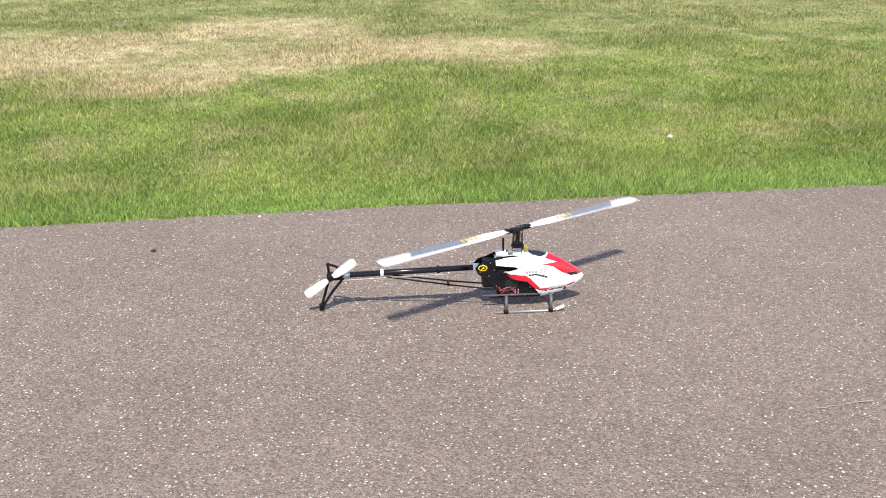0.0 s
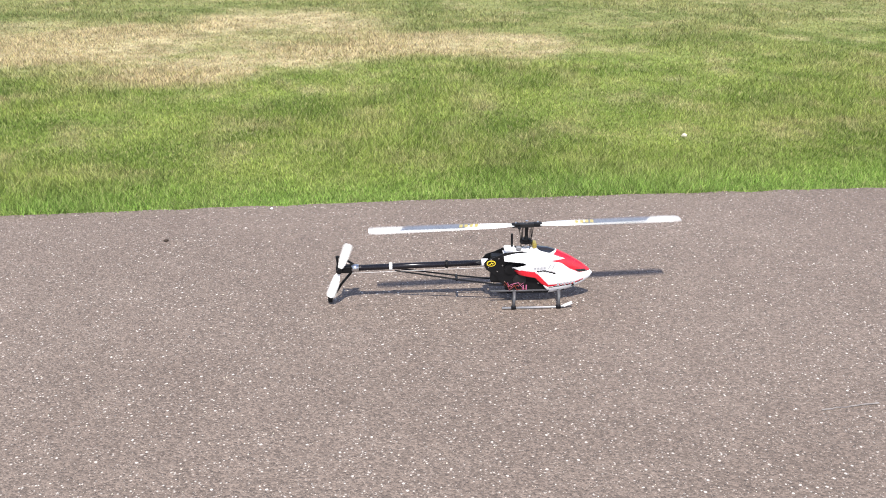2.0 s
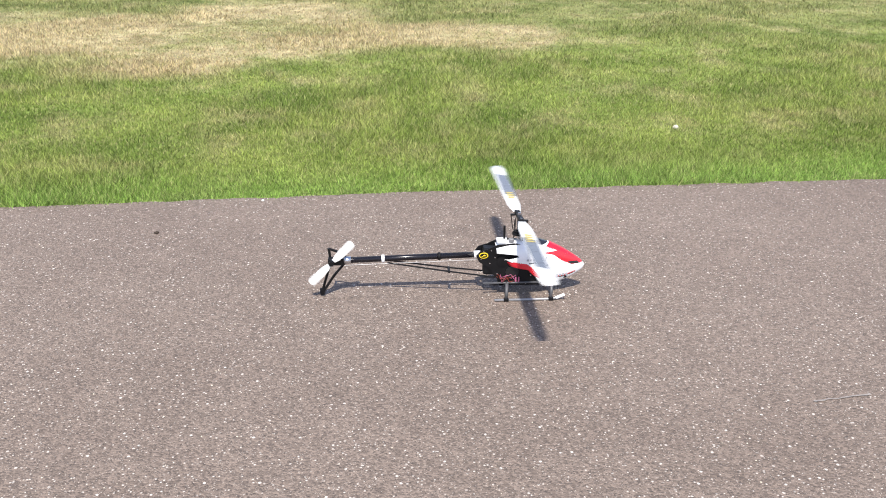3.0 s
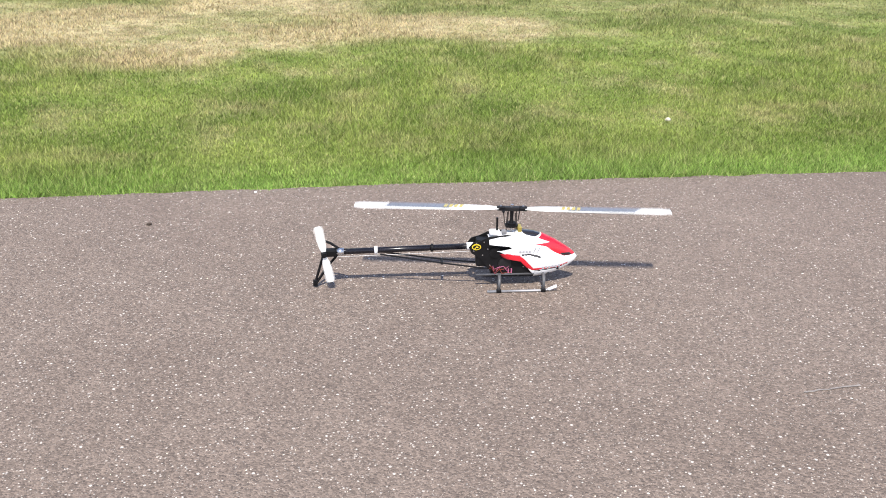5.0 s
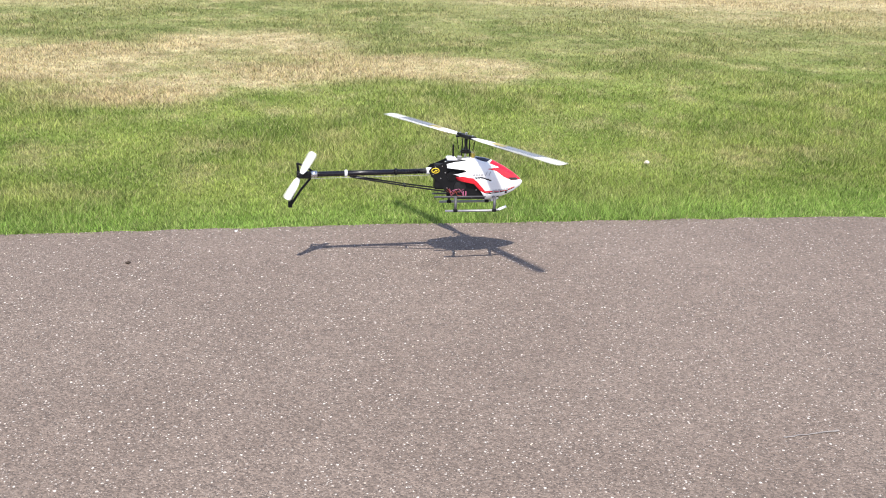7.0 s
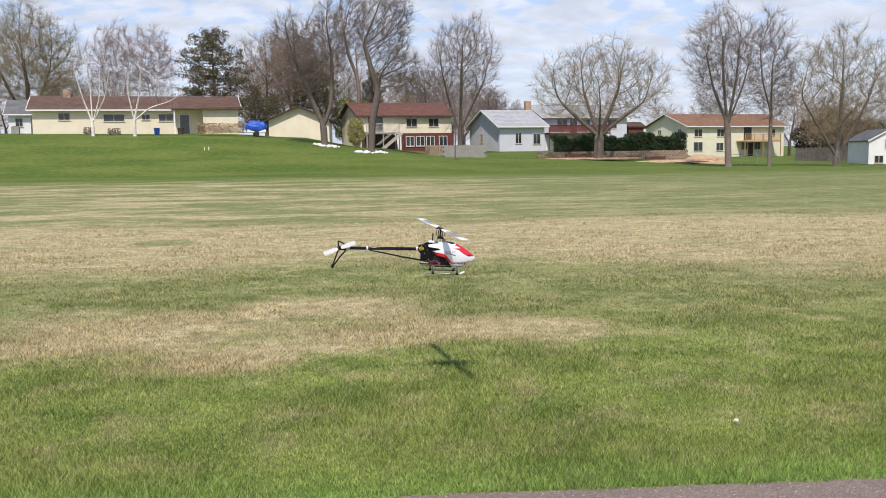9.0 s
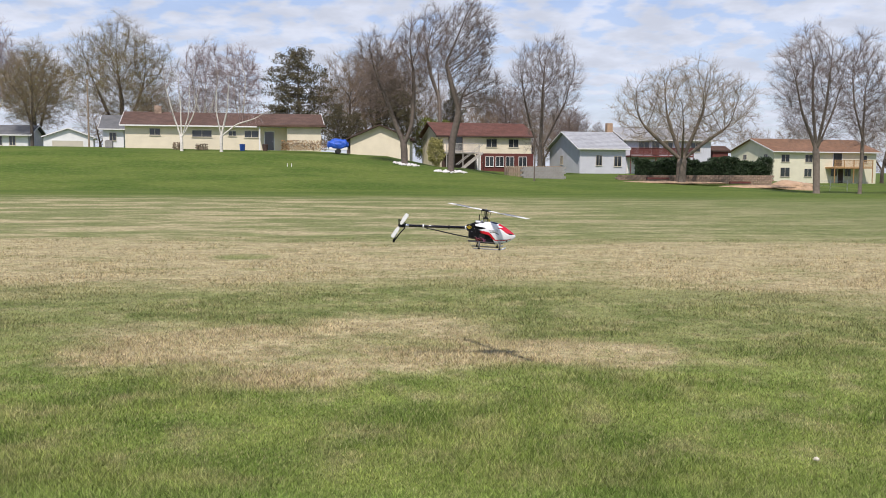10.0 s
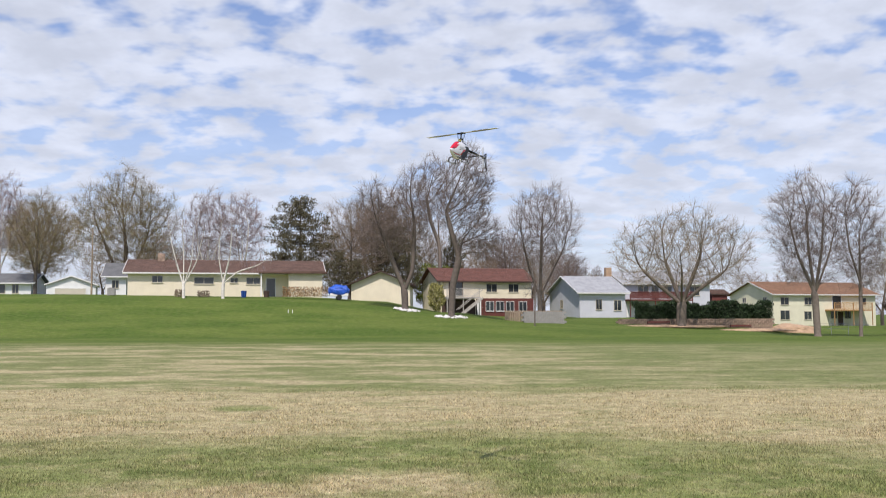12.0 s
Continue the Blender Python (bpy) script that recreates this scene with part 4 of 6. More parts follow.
def leaf_mesh(name, spots, size, mat, seed, per=3, blow=0.25):
    rng = np.random.default_rng(seed)
    c = np.repeat(np.array([tuple(p) for p in spots]), per, 0)
    n = len(c)
    c = c + rng.normal(0, blow, (n, 3))
    a, b = rng.normal(0, 1, (n, 3)), rng.normal(0, 1, (n, 3))
    a /= np.linalg.norm(a, axis=1)[:, None]
    b -= a * (a * b).sum(1)[:, None]
    b /= np.linalg.norm(b, axis=1)[:, None]
    s = (size * (0.6 + 0.8 * rng.random(n)))[:, None]
    quad = np.stack([c - a * s, c + b * s * 0.5, c + a * s, c - b * s * 0.5], 1)
    return mesh_from(name, quad.reshape(-1, 3), 4, mat)


def make_tree(label, wood, bark, twig, leaf=None, leaf_size=0.1, per=3, blow=0.25, name="tree"):
    """One tree: trunk with its limbs, crown of twigs, and buds or leaves where it has any."""
    t = thing(name, label, "tree")
    trunk = new("trunk", bars_mesh("trunk", wood.limbs, bark))
    crown = new("crown", bars_mesh("crown", wood.twigs, twig))
    trunk.parent = crown.parent = t
    if leaf is not None:
        buds = new("leaves", leaf_mesh("leaves", wood.ends, leaf_size, leaf, 7, per, blow))
        buds.parent = t
    return t


def put(t, x, y, turn=0.0, size=1.0, tall=1.0):
    t.matrix_basis = pose(x, y, land(x, y), 0, 0, turn) @ Matrix.Diagonal((size, size, size * tall, 1.0))


def copy_at(t, x, y, turn=0.0, size=1.0, tall=1.0):
    c = copy_thing(t, pose(x, y, land(x, y), 0, 0, turn))
    c.scale = (size, size, size * tall)
    return c


def trees():
    # the two trees in rings of white stones
    w = Wood(41, ([(0, 0, -0.2), (-0.05, 0, 1.9)], [(-0.05, 0, 1.9), (-1.0, 0.1, 4.2), (-2.2, 0.2, 7.4), (-3.2, 0.2, 10.0)], [(-0.05, 0, 1.9), (0.75, -0.1, 3.9), (0.95, 0.1, 7.0), (0.9, 0, 9.5)]),
             [(-3.1, 0, 9.4, 2.2, 2.4, 4.0), (0.7, 0, 10.4, 1.9, 2.3, 4.6), (-1.2, 0, 8.6, 2.4, 2.2, 3.6)], 1300, 0.35, twigs=8064)
    put(make_tree("leaning bare tree in a ring of white stones", w, BARK, TWIG), -3.37, 95.0)
    w = Wood(11, ([(0, 0, -0.2), (0.15, 0, 3.0), (0.8, 0, 5.8), (1.1, 0.1, 7.6)], [(0.8, 0, 5.8), (0.1, -0.2, 8.2), (-0.5, 0, 10.6)]),
             [(1.8, 0, 12.0, 2.5, 2.5, 5.0), (2.7, 0, 7.8, 2.3, 2.2, 2.6), (-0.3, 0, 10.4, 1.1, 1.5, 2.8)], 1300, 0.40, twigs=8448)
    upright = make_tree("tall bare deciduous tree with grey bark on the lawn", w, BARK, TWIG)
    put(upright, 1.3, 92.0)
    # tall tree far behind the deck house
    w = Wood(13, ([(0, 0, -0.2), (0.1, 0, 8.0), (-0.2, 0, 14.0)], [(0.1, 0, 9.5), (-1.2, 0, 13.0), (-1.7, 0, 16.0)]), [(-0.5, 0, 17.0, 2.6, 2.6, 5.6), (-1.6, 0, 15.5, 1.9, 2.0, 4.0)], 640, 0.32, twigs=5376)
    tall = make_tree("very tall bare tree behind the deck house", w, BARK_PALE, TWIG)
    put(tall, 0.2, 128.0)
    # fan of leaders beside the deck house, and a young tree before it
    w = Wood(53, ([(0, 0, -0.2), (0, 0, 2.6)], [(0, 0, 2.6), (-1.2, 0.2, 6.0), (-2.0, 0, 9.5)], [(0, 0, 2.6), (0.2, -0.2, 7.0), (0.3, 0, 10.5)], [(0, 0, 2.6), (1.5, 0, 5.6), (2.9, 0, 8.4)]),
             [(0.5, 0, 10.8, 4.6, 4.0, 5.4)], 1400, 0.27, twigs=9216, floor=4.5)
    fan = make_tree("bare tree with several leaders beside the deck house", w, BARK, TWIG)
    put(fan, 12.2, 111.0)
    w = Wood(57, ([(0, 0, -0.2), (0.05, 0, 2.2), (0, 0, 4.2)],), [(0, 0, 4.0, 0.85, 0.85, 1.9)], 60, 0.065, 0.25, twigs=380, twig_len=0.5)
    put(make_tree("thin young bare tree on the lawn", w, BARK, TWIG), 8.95, 86.0)
    # the wide tree before the hedge
    w = Wood(23, ([(0, 0, -0.2), (0.05, 0, 2.5)], [(0.05, 0, 2.5), (-2.2, 0, 4.4), (-4.0, 0.4, 6.2)], [(0.05, 0, 2.5), (2.3, 0, 4.3), (4.6, -0.3, 5.9)], [(0.05, 0, 2.5), (-0.8, 0.6, 5.2), (-1.4, 0.8, 7.2)],
                  [(0.05, 0, 2.5), (1.0, -0.6, 5.0), (1.9, -0.8, 7.4)], [(0.05, 0, 2.5), (0, 1.8, 4.6)], [(0.05, 0, 2.5), (-0.4, -2.0, 4.8)]),
             [(0.4, 0, 7.0, 7.6, 6.0, 5.4)], 2200, 0.52, 0.36, 0.3, 11500, 0.9, 3.2, 4.2)
    put(make_tree("wide bare tree with a short trunk and spreading limbs", w, BARK_PALE, TWIG_TAN), 25.45, 97.0)
    # tall fans before the yellow house
    w = Wood(37, ([(0, 0, -0.2), (-0.15, 0, 3.9)], [(-0.15, 0, 3.9), (-1.6, 0, 7.4), (-2.3, 0, 10.5)], [(-0.15, 0, 3.9), (-0.5, 0.3, 8.0), (-0.6, 0.3, 12.0)], [(-0.15, 0, 3.9), (0.5, -0.3, 8.0), (0.9, 0, 12.0)],
                  [(-0.15, 0, 3.9), (1.3, 0, 7.6), (1.9, 0, 10.0)]), [(-0.5, 0, 9.5, 3.5, 3.2, 5.5)], 1300, 0.33, twigs=8448, up=0.35, floor=4.4)
    put(make_tree("bare tree with several tall upright leaders", w, BARK_PALE, TWIG), 34.8, 85.0)
    w = Wood(43, ([(0, 0, -0.2), (0.1, 0, 4.5), (0.15, 0, 10.0)], [(0.1, 0, 5.0), (-0.8, 0, 8.0), (-1.1, 0, 11.0)]), [(0.2, 0, 9.0, 2.2, 2.1, 5.5)], 560, 0.18, twigs=4992, up=0.3)
    put(make_tree("slim bare tree with an upright crown on the lawn", w, BARK_PALE, TWIG), 39.0, 85.5)
    # budding trees
    w = Wood(61, ([(0, 0, -0.2), (0.1, 0, 2.2)], [(0.1, 0, 2.2), (-2.0, 0, 6.0), (-3.2, 0, 9.0)], [(0.1, 0, 2.2), (0.1, 0.5, 7.0), (-0.3, 0.5, 10.5)], [(0.1, 0, 2.2), (2.2, 0, 6.0), (3.3, 0, 9.0)], [(0.1, 0, 2.2), (0.9, -1.0, 7.0)]),
             [(0, 0, 10.2, 7.6, 6.2, 7.4)], 1900, 0.5, 0.42, 0.38, 20000, 1.15, 2.6, 2.6)
    budding = make_tree("large bare tree hazed with olive-green buds", w, BARK, TWIG_TAN, BUD, 0.07, 15, 0.36)
    put(budding, -44.1, 130.0)
    copy_at(budding, -57.5, 134.0, 80, 0.85, 1.0)
    copy_at(budding, -74.0, 130.0, 40, 1.0, 1.0)
    w = Wood(67, ([(0, 0, -0.2), (0, 0, 0.8)], [(0, 0, 0.8), (-1.8, 0, 3.6), (-3.6, 0, 6.4)], [(0, 0, 0.8), (0.4, 0.2, 5.0), (0.4, 0, 8.0)], [(0, 0, 0.8), (1.9, 0, 4.0), (3.2, 0, 6.8)]),
             [(0.3, 0, 7.5, 5.5, 4.6, 5.6)], 1100, 0.36, 0.38, 0.3, 10000, 0.95, 3.0, 2.6)
    put(make_tree("bare tree with low forks and olive buds", w, BARK_PALE, TWIG_TAN, BUD, 0.06, 4, 0.35), 46.0, 86.0)
    w = Wood(69, ([(0, 0, -0.2), (0, 0, 2.6)], [(0, 0, 2.6), (-0.9, 0, 5.8)], [(0, 0, 2.6), (0.2, 0, 6.6)], [(0, 0, 2.6), (1.0, 0, 5.6)]), [(-0.1, 0, 7.0, 3.6, 3.3, 4.7)], 850, 0.22, twigs=7296, floor=2.9)
    tan = make_tree("tan budding tree beside the white garage", w, BARK, TWIG_TAN, BUD, 0.06, 6, 0.4)
    put(tan, -51.85, 119.5, 0, 1.07)
    copy_at(tan, -39.0, 128.0, 200, 0.9, 0.85)
    # birches: white stems with few twigs before the ranch house, hazy ones behind it
    w = Wood(71, ([(0, 0, -0.2), (0, 0, 1.3)], [(0, 0, 1.3), (-0.9, 0, 4.0), (-1.6, 0, 6.8), (-1.9, 0, 8.6)], [(0, 0, 1.3), (-0.1, 0.2, 4.6), (-0.3, 0, 8.8)], [(0, 0, 1.3), (0.8, 0, 3.8), (1.0, 0, 7.6)], [(0, 0, 1.3), (1.3, 0.2, 3.9), (2.1, 0, 7.4)]),
             [(0, 0, 5.9, 2.5, 1.8, 3.6)], 170, 0.17, 0.33, 0.3, 900, 0.5, 4.0, 2.6, 0.012)
    birch = make_tree("white-barked bare birch with several stems", w, BIRCH, TWIG_PINK, name="birch")
    put(birch, -27.2, 99.2)
    w = Wood(73, ([(0, 0, -0.2), (0, 0, 1.6)], [(0, 0, 1.6), (-0.5, 0, 4.4), (-0.3, 0, 8.2)], [(0, 0, 1.6), (0.7, 0.1, 4.6), (0.9, 0, 7.8)], [(0, 0, 1.6), (1.6, 0, 2.9), (3.6, 0, 3.5), (5.0, 0, 4.4)]),
             [(0.2, 0, 5.8, 1.5, 1.4, 3.2), (3.2, 0, 3.9, 2.2, 1.0, 1.2)], 170, 0.17, 0.33, 0.25, 900, 0.5, 4.0, 2.4, 0.012)
    put(make_tree("white-barked bare birch with a long low limb", w, BIRCH, TWIG_PINK, name="birch"), -23.0, 99.2)
    w = Wood(79, ([(0, 0, -0.2), (0, 0, 4.0), (0.2, 0, 9.0)], [(0, 0, 3.0), (-1.2, 0, 7.0), (-1.6, 0, 10.0)], [(0, 0, 3.4), (1.3, 0, 7.0), (1.9, 0, 9.6)]), [(0, 0, 9.6, 3.3, 3.0, 5.2)], 640, 0.2, twigs=6912, twig_len=0.9)
    hazy = make_tree("tall birch hazed with fine reddish twigs", w, BIRCH, TWIG_PINK, name="birch")
    put(hazy, -31.4, 126.0)
    copy_at(hazy, -26.6, 126.0, 130, 1.0, 0.98)
    copy_at(hazy, -60.5, 128.0, 40, 1.15, 1.0)
    # brown crowns: one tree line behind the houses
    w = Wood(83, ([(0, 0, -0.2), (0, 0, 2.4)], [(0, 0, 2.4), (-1.6, 0.5, 5.4)], [(0, 0, 2.4), (0.3, -0.6, 7.0)], [(0, 0, 2.4), (1.7, 0.2, 5.6)]), [(0, 0, 7.6, 4.8, 4.8, 5.8)], 700, 0.28, 0.44, 0.35, 5400, 1.2, 2.6, 1.8)
    brown = make_tree("brown budding tree behind the houses", w, BARK, TWIG_BROWN)
    put(brown, -11.8, 124.0, 0, 1.0, 1.02)
    tagged(brown, group="tree line behind the houses")
    r = random.Random(9)
    for x, y, s, up in ((-8.0, 130, 1.1, 1.1), (-4.6, 138, 1.1, 1.1), (3.0, 148, 1.0, 0.95), (7.5, 140, 0.95, 0.9), (11.5, 148, 0.95, 0.95), (16.0, 140, 0.9, 0.9), (19.5, 146, 0.85, 0.9),
                        (27.0, 170, 0.75, 0.8), (57.0, 168, 0.85, 0.8), (64.0, 166, 0.9, 0.85), (72.0, 150, 1.0, 0.85), (70.0, 134, 0.85, 0.75), (61.5, 119, 0.75, 0.7), (60.5, 111, 0.75, 0.75),
                        (-36.0, 142, 0.85, 0.9), (-82.0, 140, 1.2, 1.0), (84.0, 130, 1.1, 1.0), (72.0, 119, 0.9, 0.85), (-22.0, 140, 0.7, 0.75),
                        (-14.0, 131, 0.85, 0.95), (47.5, 170, 0.7, 0.7), (65.0, 100, 0.65, 0.9), (-2.0, 140, 1.0, 0.95), (-52.0, 144, 0.8, 0.7), (6.0, 131, 0.8, 0.75), (13.5, 133, 0.8, 0.8), (-10.5, 140, 1.1, 1.05), (67.0, 126, 0.8, 0.7), (-40.0, 136, 0.9, 0.7), (-33.0, 134, 0.75, 0.65)):
        copy_at(brown, x, y, r.uniform(0, 360), s, up)
    for x, y, s in ((24.5, 168, 0.62), (30.0, 175, 0.55)):
        copy_at(upright, x, y, r.uniform(0, 360), s, 1.0)
    for x, y, s, up in ((10.0, 136, 0.95, 0.8), (18.5, 132, 0.7, 0.8), (-8.5, 128, 0.95, 0.9)):
        copy_at(fan, x, y, r.uniform(0, 360), s, up)
    bush(-0.6, 130.0, 5.8, 3.4, 7.0, SPRING, "yellow-green budding shrub beside the house", 5200, 0.10)
    # brush added behind the fence; its dark brown paints in the shade there
    for x, y, wide in ((62.5, 121.0, 8.0), (69.5, 122.0, 9.0)):
        bush(x, y, wide, 4.0, 5.2, SHADE_THICKET, "thicket behind the board fence, its brown darkened for shade", 3600, 0.16)
    bush(-0.2, 109.0, 2.0, 1.6, 3.4, BUD, "olive shrub beside the house wall", 2600, 0.08)


def bush(x, y, wide, deep, tall, mat, label, n, size):
    t = thing("shrub", label, "shrub", pose(x, y, land(x, y)))
    w = Wood(int(abs(x) * 10) + 3, ([(0, 0, -0.2), (0, 0, 0.3)],), [(0, 0, tall * 0.52, wide * 0.42, deep * 0.42, tall * 0.44)], 90, 0.09, 0.3, twigs=0)
    ob = new("stems", bars_mesh("stems", w.limbs + w.twigs, BARK))
    ob.parent = t
    rng = np.random.default_rng(int(abs(x) * 7) + 1)
    d = rng.normal(0, 1, (n, 3))
    d /= np.linalg.norm(d, axis=1)[:, None]
    rad = 0.55 + 0.45 * rng.random(n) ** 0.5 + 0.16 * np.sin(d[:, 0] * 5 + 1) * np.sin(d[:, 2] * 6)
    c = d * rad[:, None] * np.array([wide / 2, deep / 2, tall / 2]) + np.array([0, 0, tall * 0.52])
    c = c[c[:, 2] > 0.05]
    ob = new("leaves", leaf_mesh("leaves", c, size, mat, 3, 2, 0.08))
    ob.parent = t


def pine():
    t = thing("pine", "broad olive-green pine with a ragged top behind the houses", "pine tree", pose(-18.2, 122.0, land(-18.2, 122.0)))
    r = random.Random(17)
    trunk = new("trunk", bars_mesh("trunk", [([Vector((0, 0, -0.2)), Vector((0.1, 0, 6)), Vector((0, 0.1, 13.2))], [0.3, 0.2, 0.04], 8)], BARK))
    trunk.parent = t
    limbs, spots = [], []
    for k in range(130):
        f = (k + r.random()) / 130
        z = 1.6 + 11.6 * f
        reach = min(4.9, 1.1 + 0.95 * (13.3 - z)) * r.uniform(0.5, 1.12)
        a = k * 2.4 + r.uniform(-0.3, 0.3)
        tip = Vector((math.cos(a) * reach, math.sin(a) * reach, z + reach * r.uniform(-0.05, 0.28)))
        root = Vector((0, 0, z))
        limbs.append(([root, root.lerp(tip, 0.5) + Vector((0, 0, -0.15)), tip], [0.06, 0.035, 0.012], 4))
        for q in range(int(5 + reach * 3.4)):
            u = r.uniform(0.35, 1.03)
            spread = 0.12 + 0.22 * u * reach / 4.0
            spots.append(root.lerp(tip, u) + Vector((r.gauss(0, spread), r.gauss(0, spread), r.gauss(0.06, 0.10))))
    ob = new("branchwork", bars_mesh("branchwork", limbs, BARK))
    ob.parent = t
    ob = new("needles", leaf_mesh("needles", spots, 0.105, NEEDLES, 5, 12, 0.19))
    ob.parent = t
    c = copy_at(t, -5.6, 127.0, 50, 0.78, 1.0)
    c["label"] = "dark green pine half hidden by bare trees"
    c = copy_at(t, 2.3, 136.0, 150, 0.42, 2.1)
    c["label"] = "narrow dark spruce behind the houses"
    for x, y, s in ((-12.6, 118.0, 0.42), (-10.4, 119.0, 0.36)):
        c = copy_at(t, x, y, 70 * s, s, 1.1)
        c["label"] = "low dark evergreen behind the garage"


def hedge():
    rng = np.random.default_rng(8)
    length, deep, tall = 16.2, 2.0, 2.35
    t = thing("hedge", "dense dark green clipped hedge above a low wall", "hedge", pose(22.6, 106.0, land(26, 106.5) - 0.15, 0, 0, 5))
    part("hedge_core", boxed(0.35, length - 0.35, 0.35, deep - 0.35, 0, tall - 0.4, 0.25), HEDGE, t)
    n = 26000
    s = rng.random(n)
    c = np.stack([rng.random(n) * length, np.zeros(n), rng.random(n) * tall], 1)
    top = s > 0.72
    c[:, 1] = np.where(top, rng.random(n) * deep, rng.random(n) * 0.35)
    c[:, 2] = np.where(top, tall - rng.random(n) * 0.35, c[:, 2])
    bulge = 0.22 * np.sin(c[:, 0] * 1.1 + 2) + 0.20 * np.sin(c[:, 0] * 2.1) * np.sin(c[:, 2] * 2.3 + c[:, 0]) + 0.12 * np.sin(c[:, 0] * 5.3 + 1)
    c[:, 1] += np.where(top, 0, -bulge)
    c[:, 2] += np.where(top, bulge, bulge * c[:, 2] / tall)
    c[:, 0] += rng.normal(0, 0.1, n)
    ob = new("leaves", leaf_mesh("leaves", c, 0.085, HEDGE, 6, 2, 0.06))
    ob.parent = t


# ---- houses ----
def window(parent, x, z, w_, h, y=0.0, trim=TRIM, axis="x", bars=1):
    """A window set on a wall that faces the camera (axis x) or on an end wall (axis y)."""
    def m(bm):
        if axis == "y":
            bm.transform(Matrix(((0, 1, 0, 0), (-1, 0, 0, 0), (0, 0, 1, 0), (0, 0, 0, 1))))
        return bm

    f = 0.05
    bm = bmesh.new()
    for b in ((x, x + w_, z, z + f), (x, x + w_, z + h - f, z + h), (x, x + f, z + f, z + h - f), (x + w_ - f, x + w_, z + f, z + h - f)):
        box(bm, b[0], b[1], y - 0.06, y + 0.02, b[2], b[3])
    for k in range(bars):
        c = x + w_ * (k + 1) / (bars + 1)
        box(bm, c - 0.025, c + 0.025, y - 0.05, y + 0.02, z + f, z + h - f)
    win = part("window", m(bm), trim, parent)
    part("pane", m(boxed(x + f, x + w_ - f, y - 0.025, y - 0.01, z + f, z + h - f)), GLASS, win)
    part("sill", m(boxed(x - 0.03, x + w_ + 0.03, y - 0.09, y + 0.02, z - 0.04, z)), trim, win)


def door(parent, x, z, w_, h, mat, y=0.0, trim=TRIM, axis="x"):
    def m(bm):
        if axis == "y":
            bm.transform(Matrix(((0, 1, 0, 0), (-1, 0, 0, 0), (0, 0, 1, 0), (0, 0, 0, 1))))
        return bm

    bm = bmesh.new()
    for b in ((x - 0.1, x, z, z + h + 0.1), (x + w_, x + w_ + 0.1, z, z + h + 0.1), (x, x + w_, z + h, z + h + 0.1)):
        box(bm, b[0], b[1], y - 0.05, y + 0.02, b[2], b[3])
    d = part("door", m(bm), trim, parent)
    leaf = bmesh.new()
    box(leaf, x, x + w_, y - 0.03, y - 0.012, z, z + h)
    part("door_leaf", m(leaf), mat, d)
    part("handle", m(boxed(x + w_ - 0.14, x + w_ - 0.08, y - 0.07, y - 0.03, z + 0.98, z + 1.04)), STEEL, d)


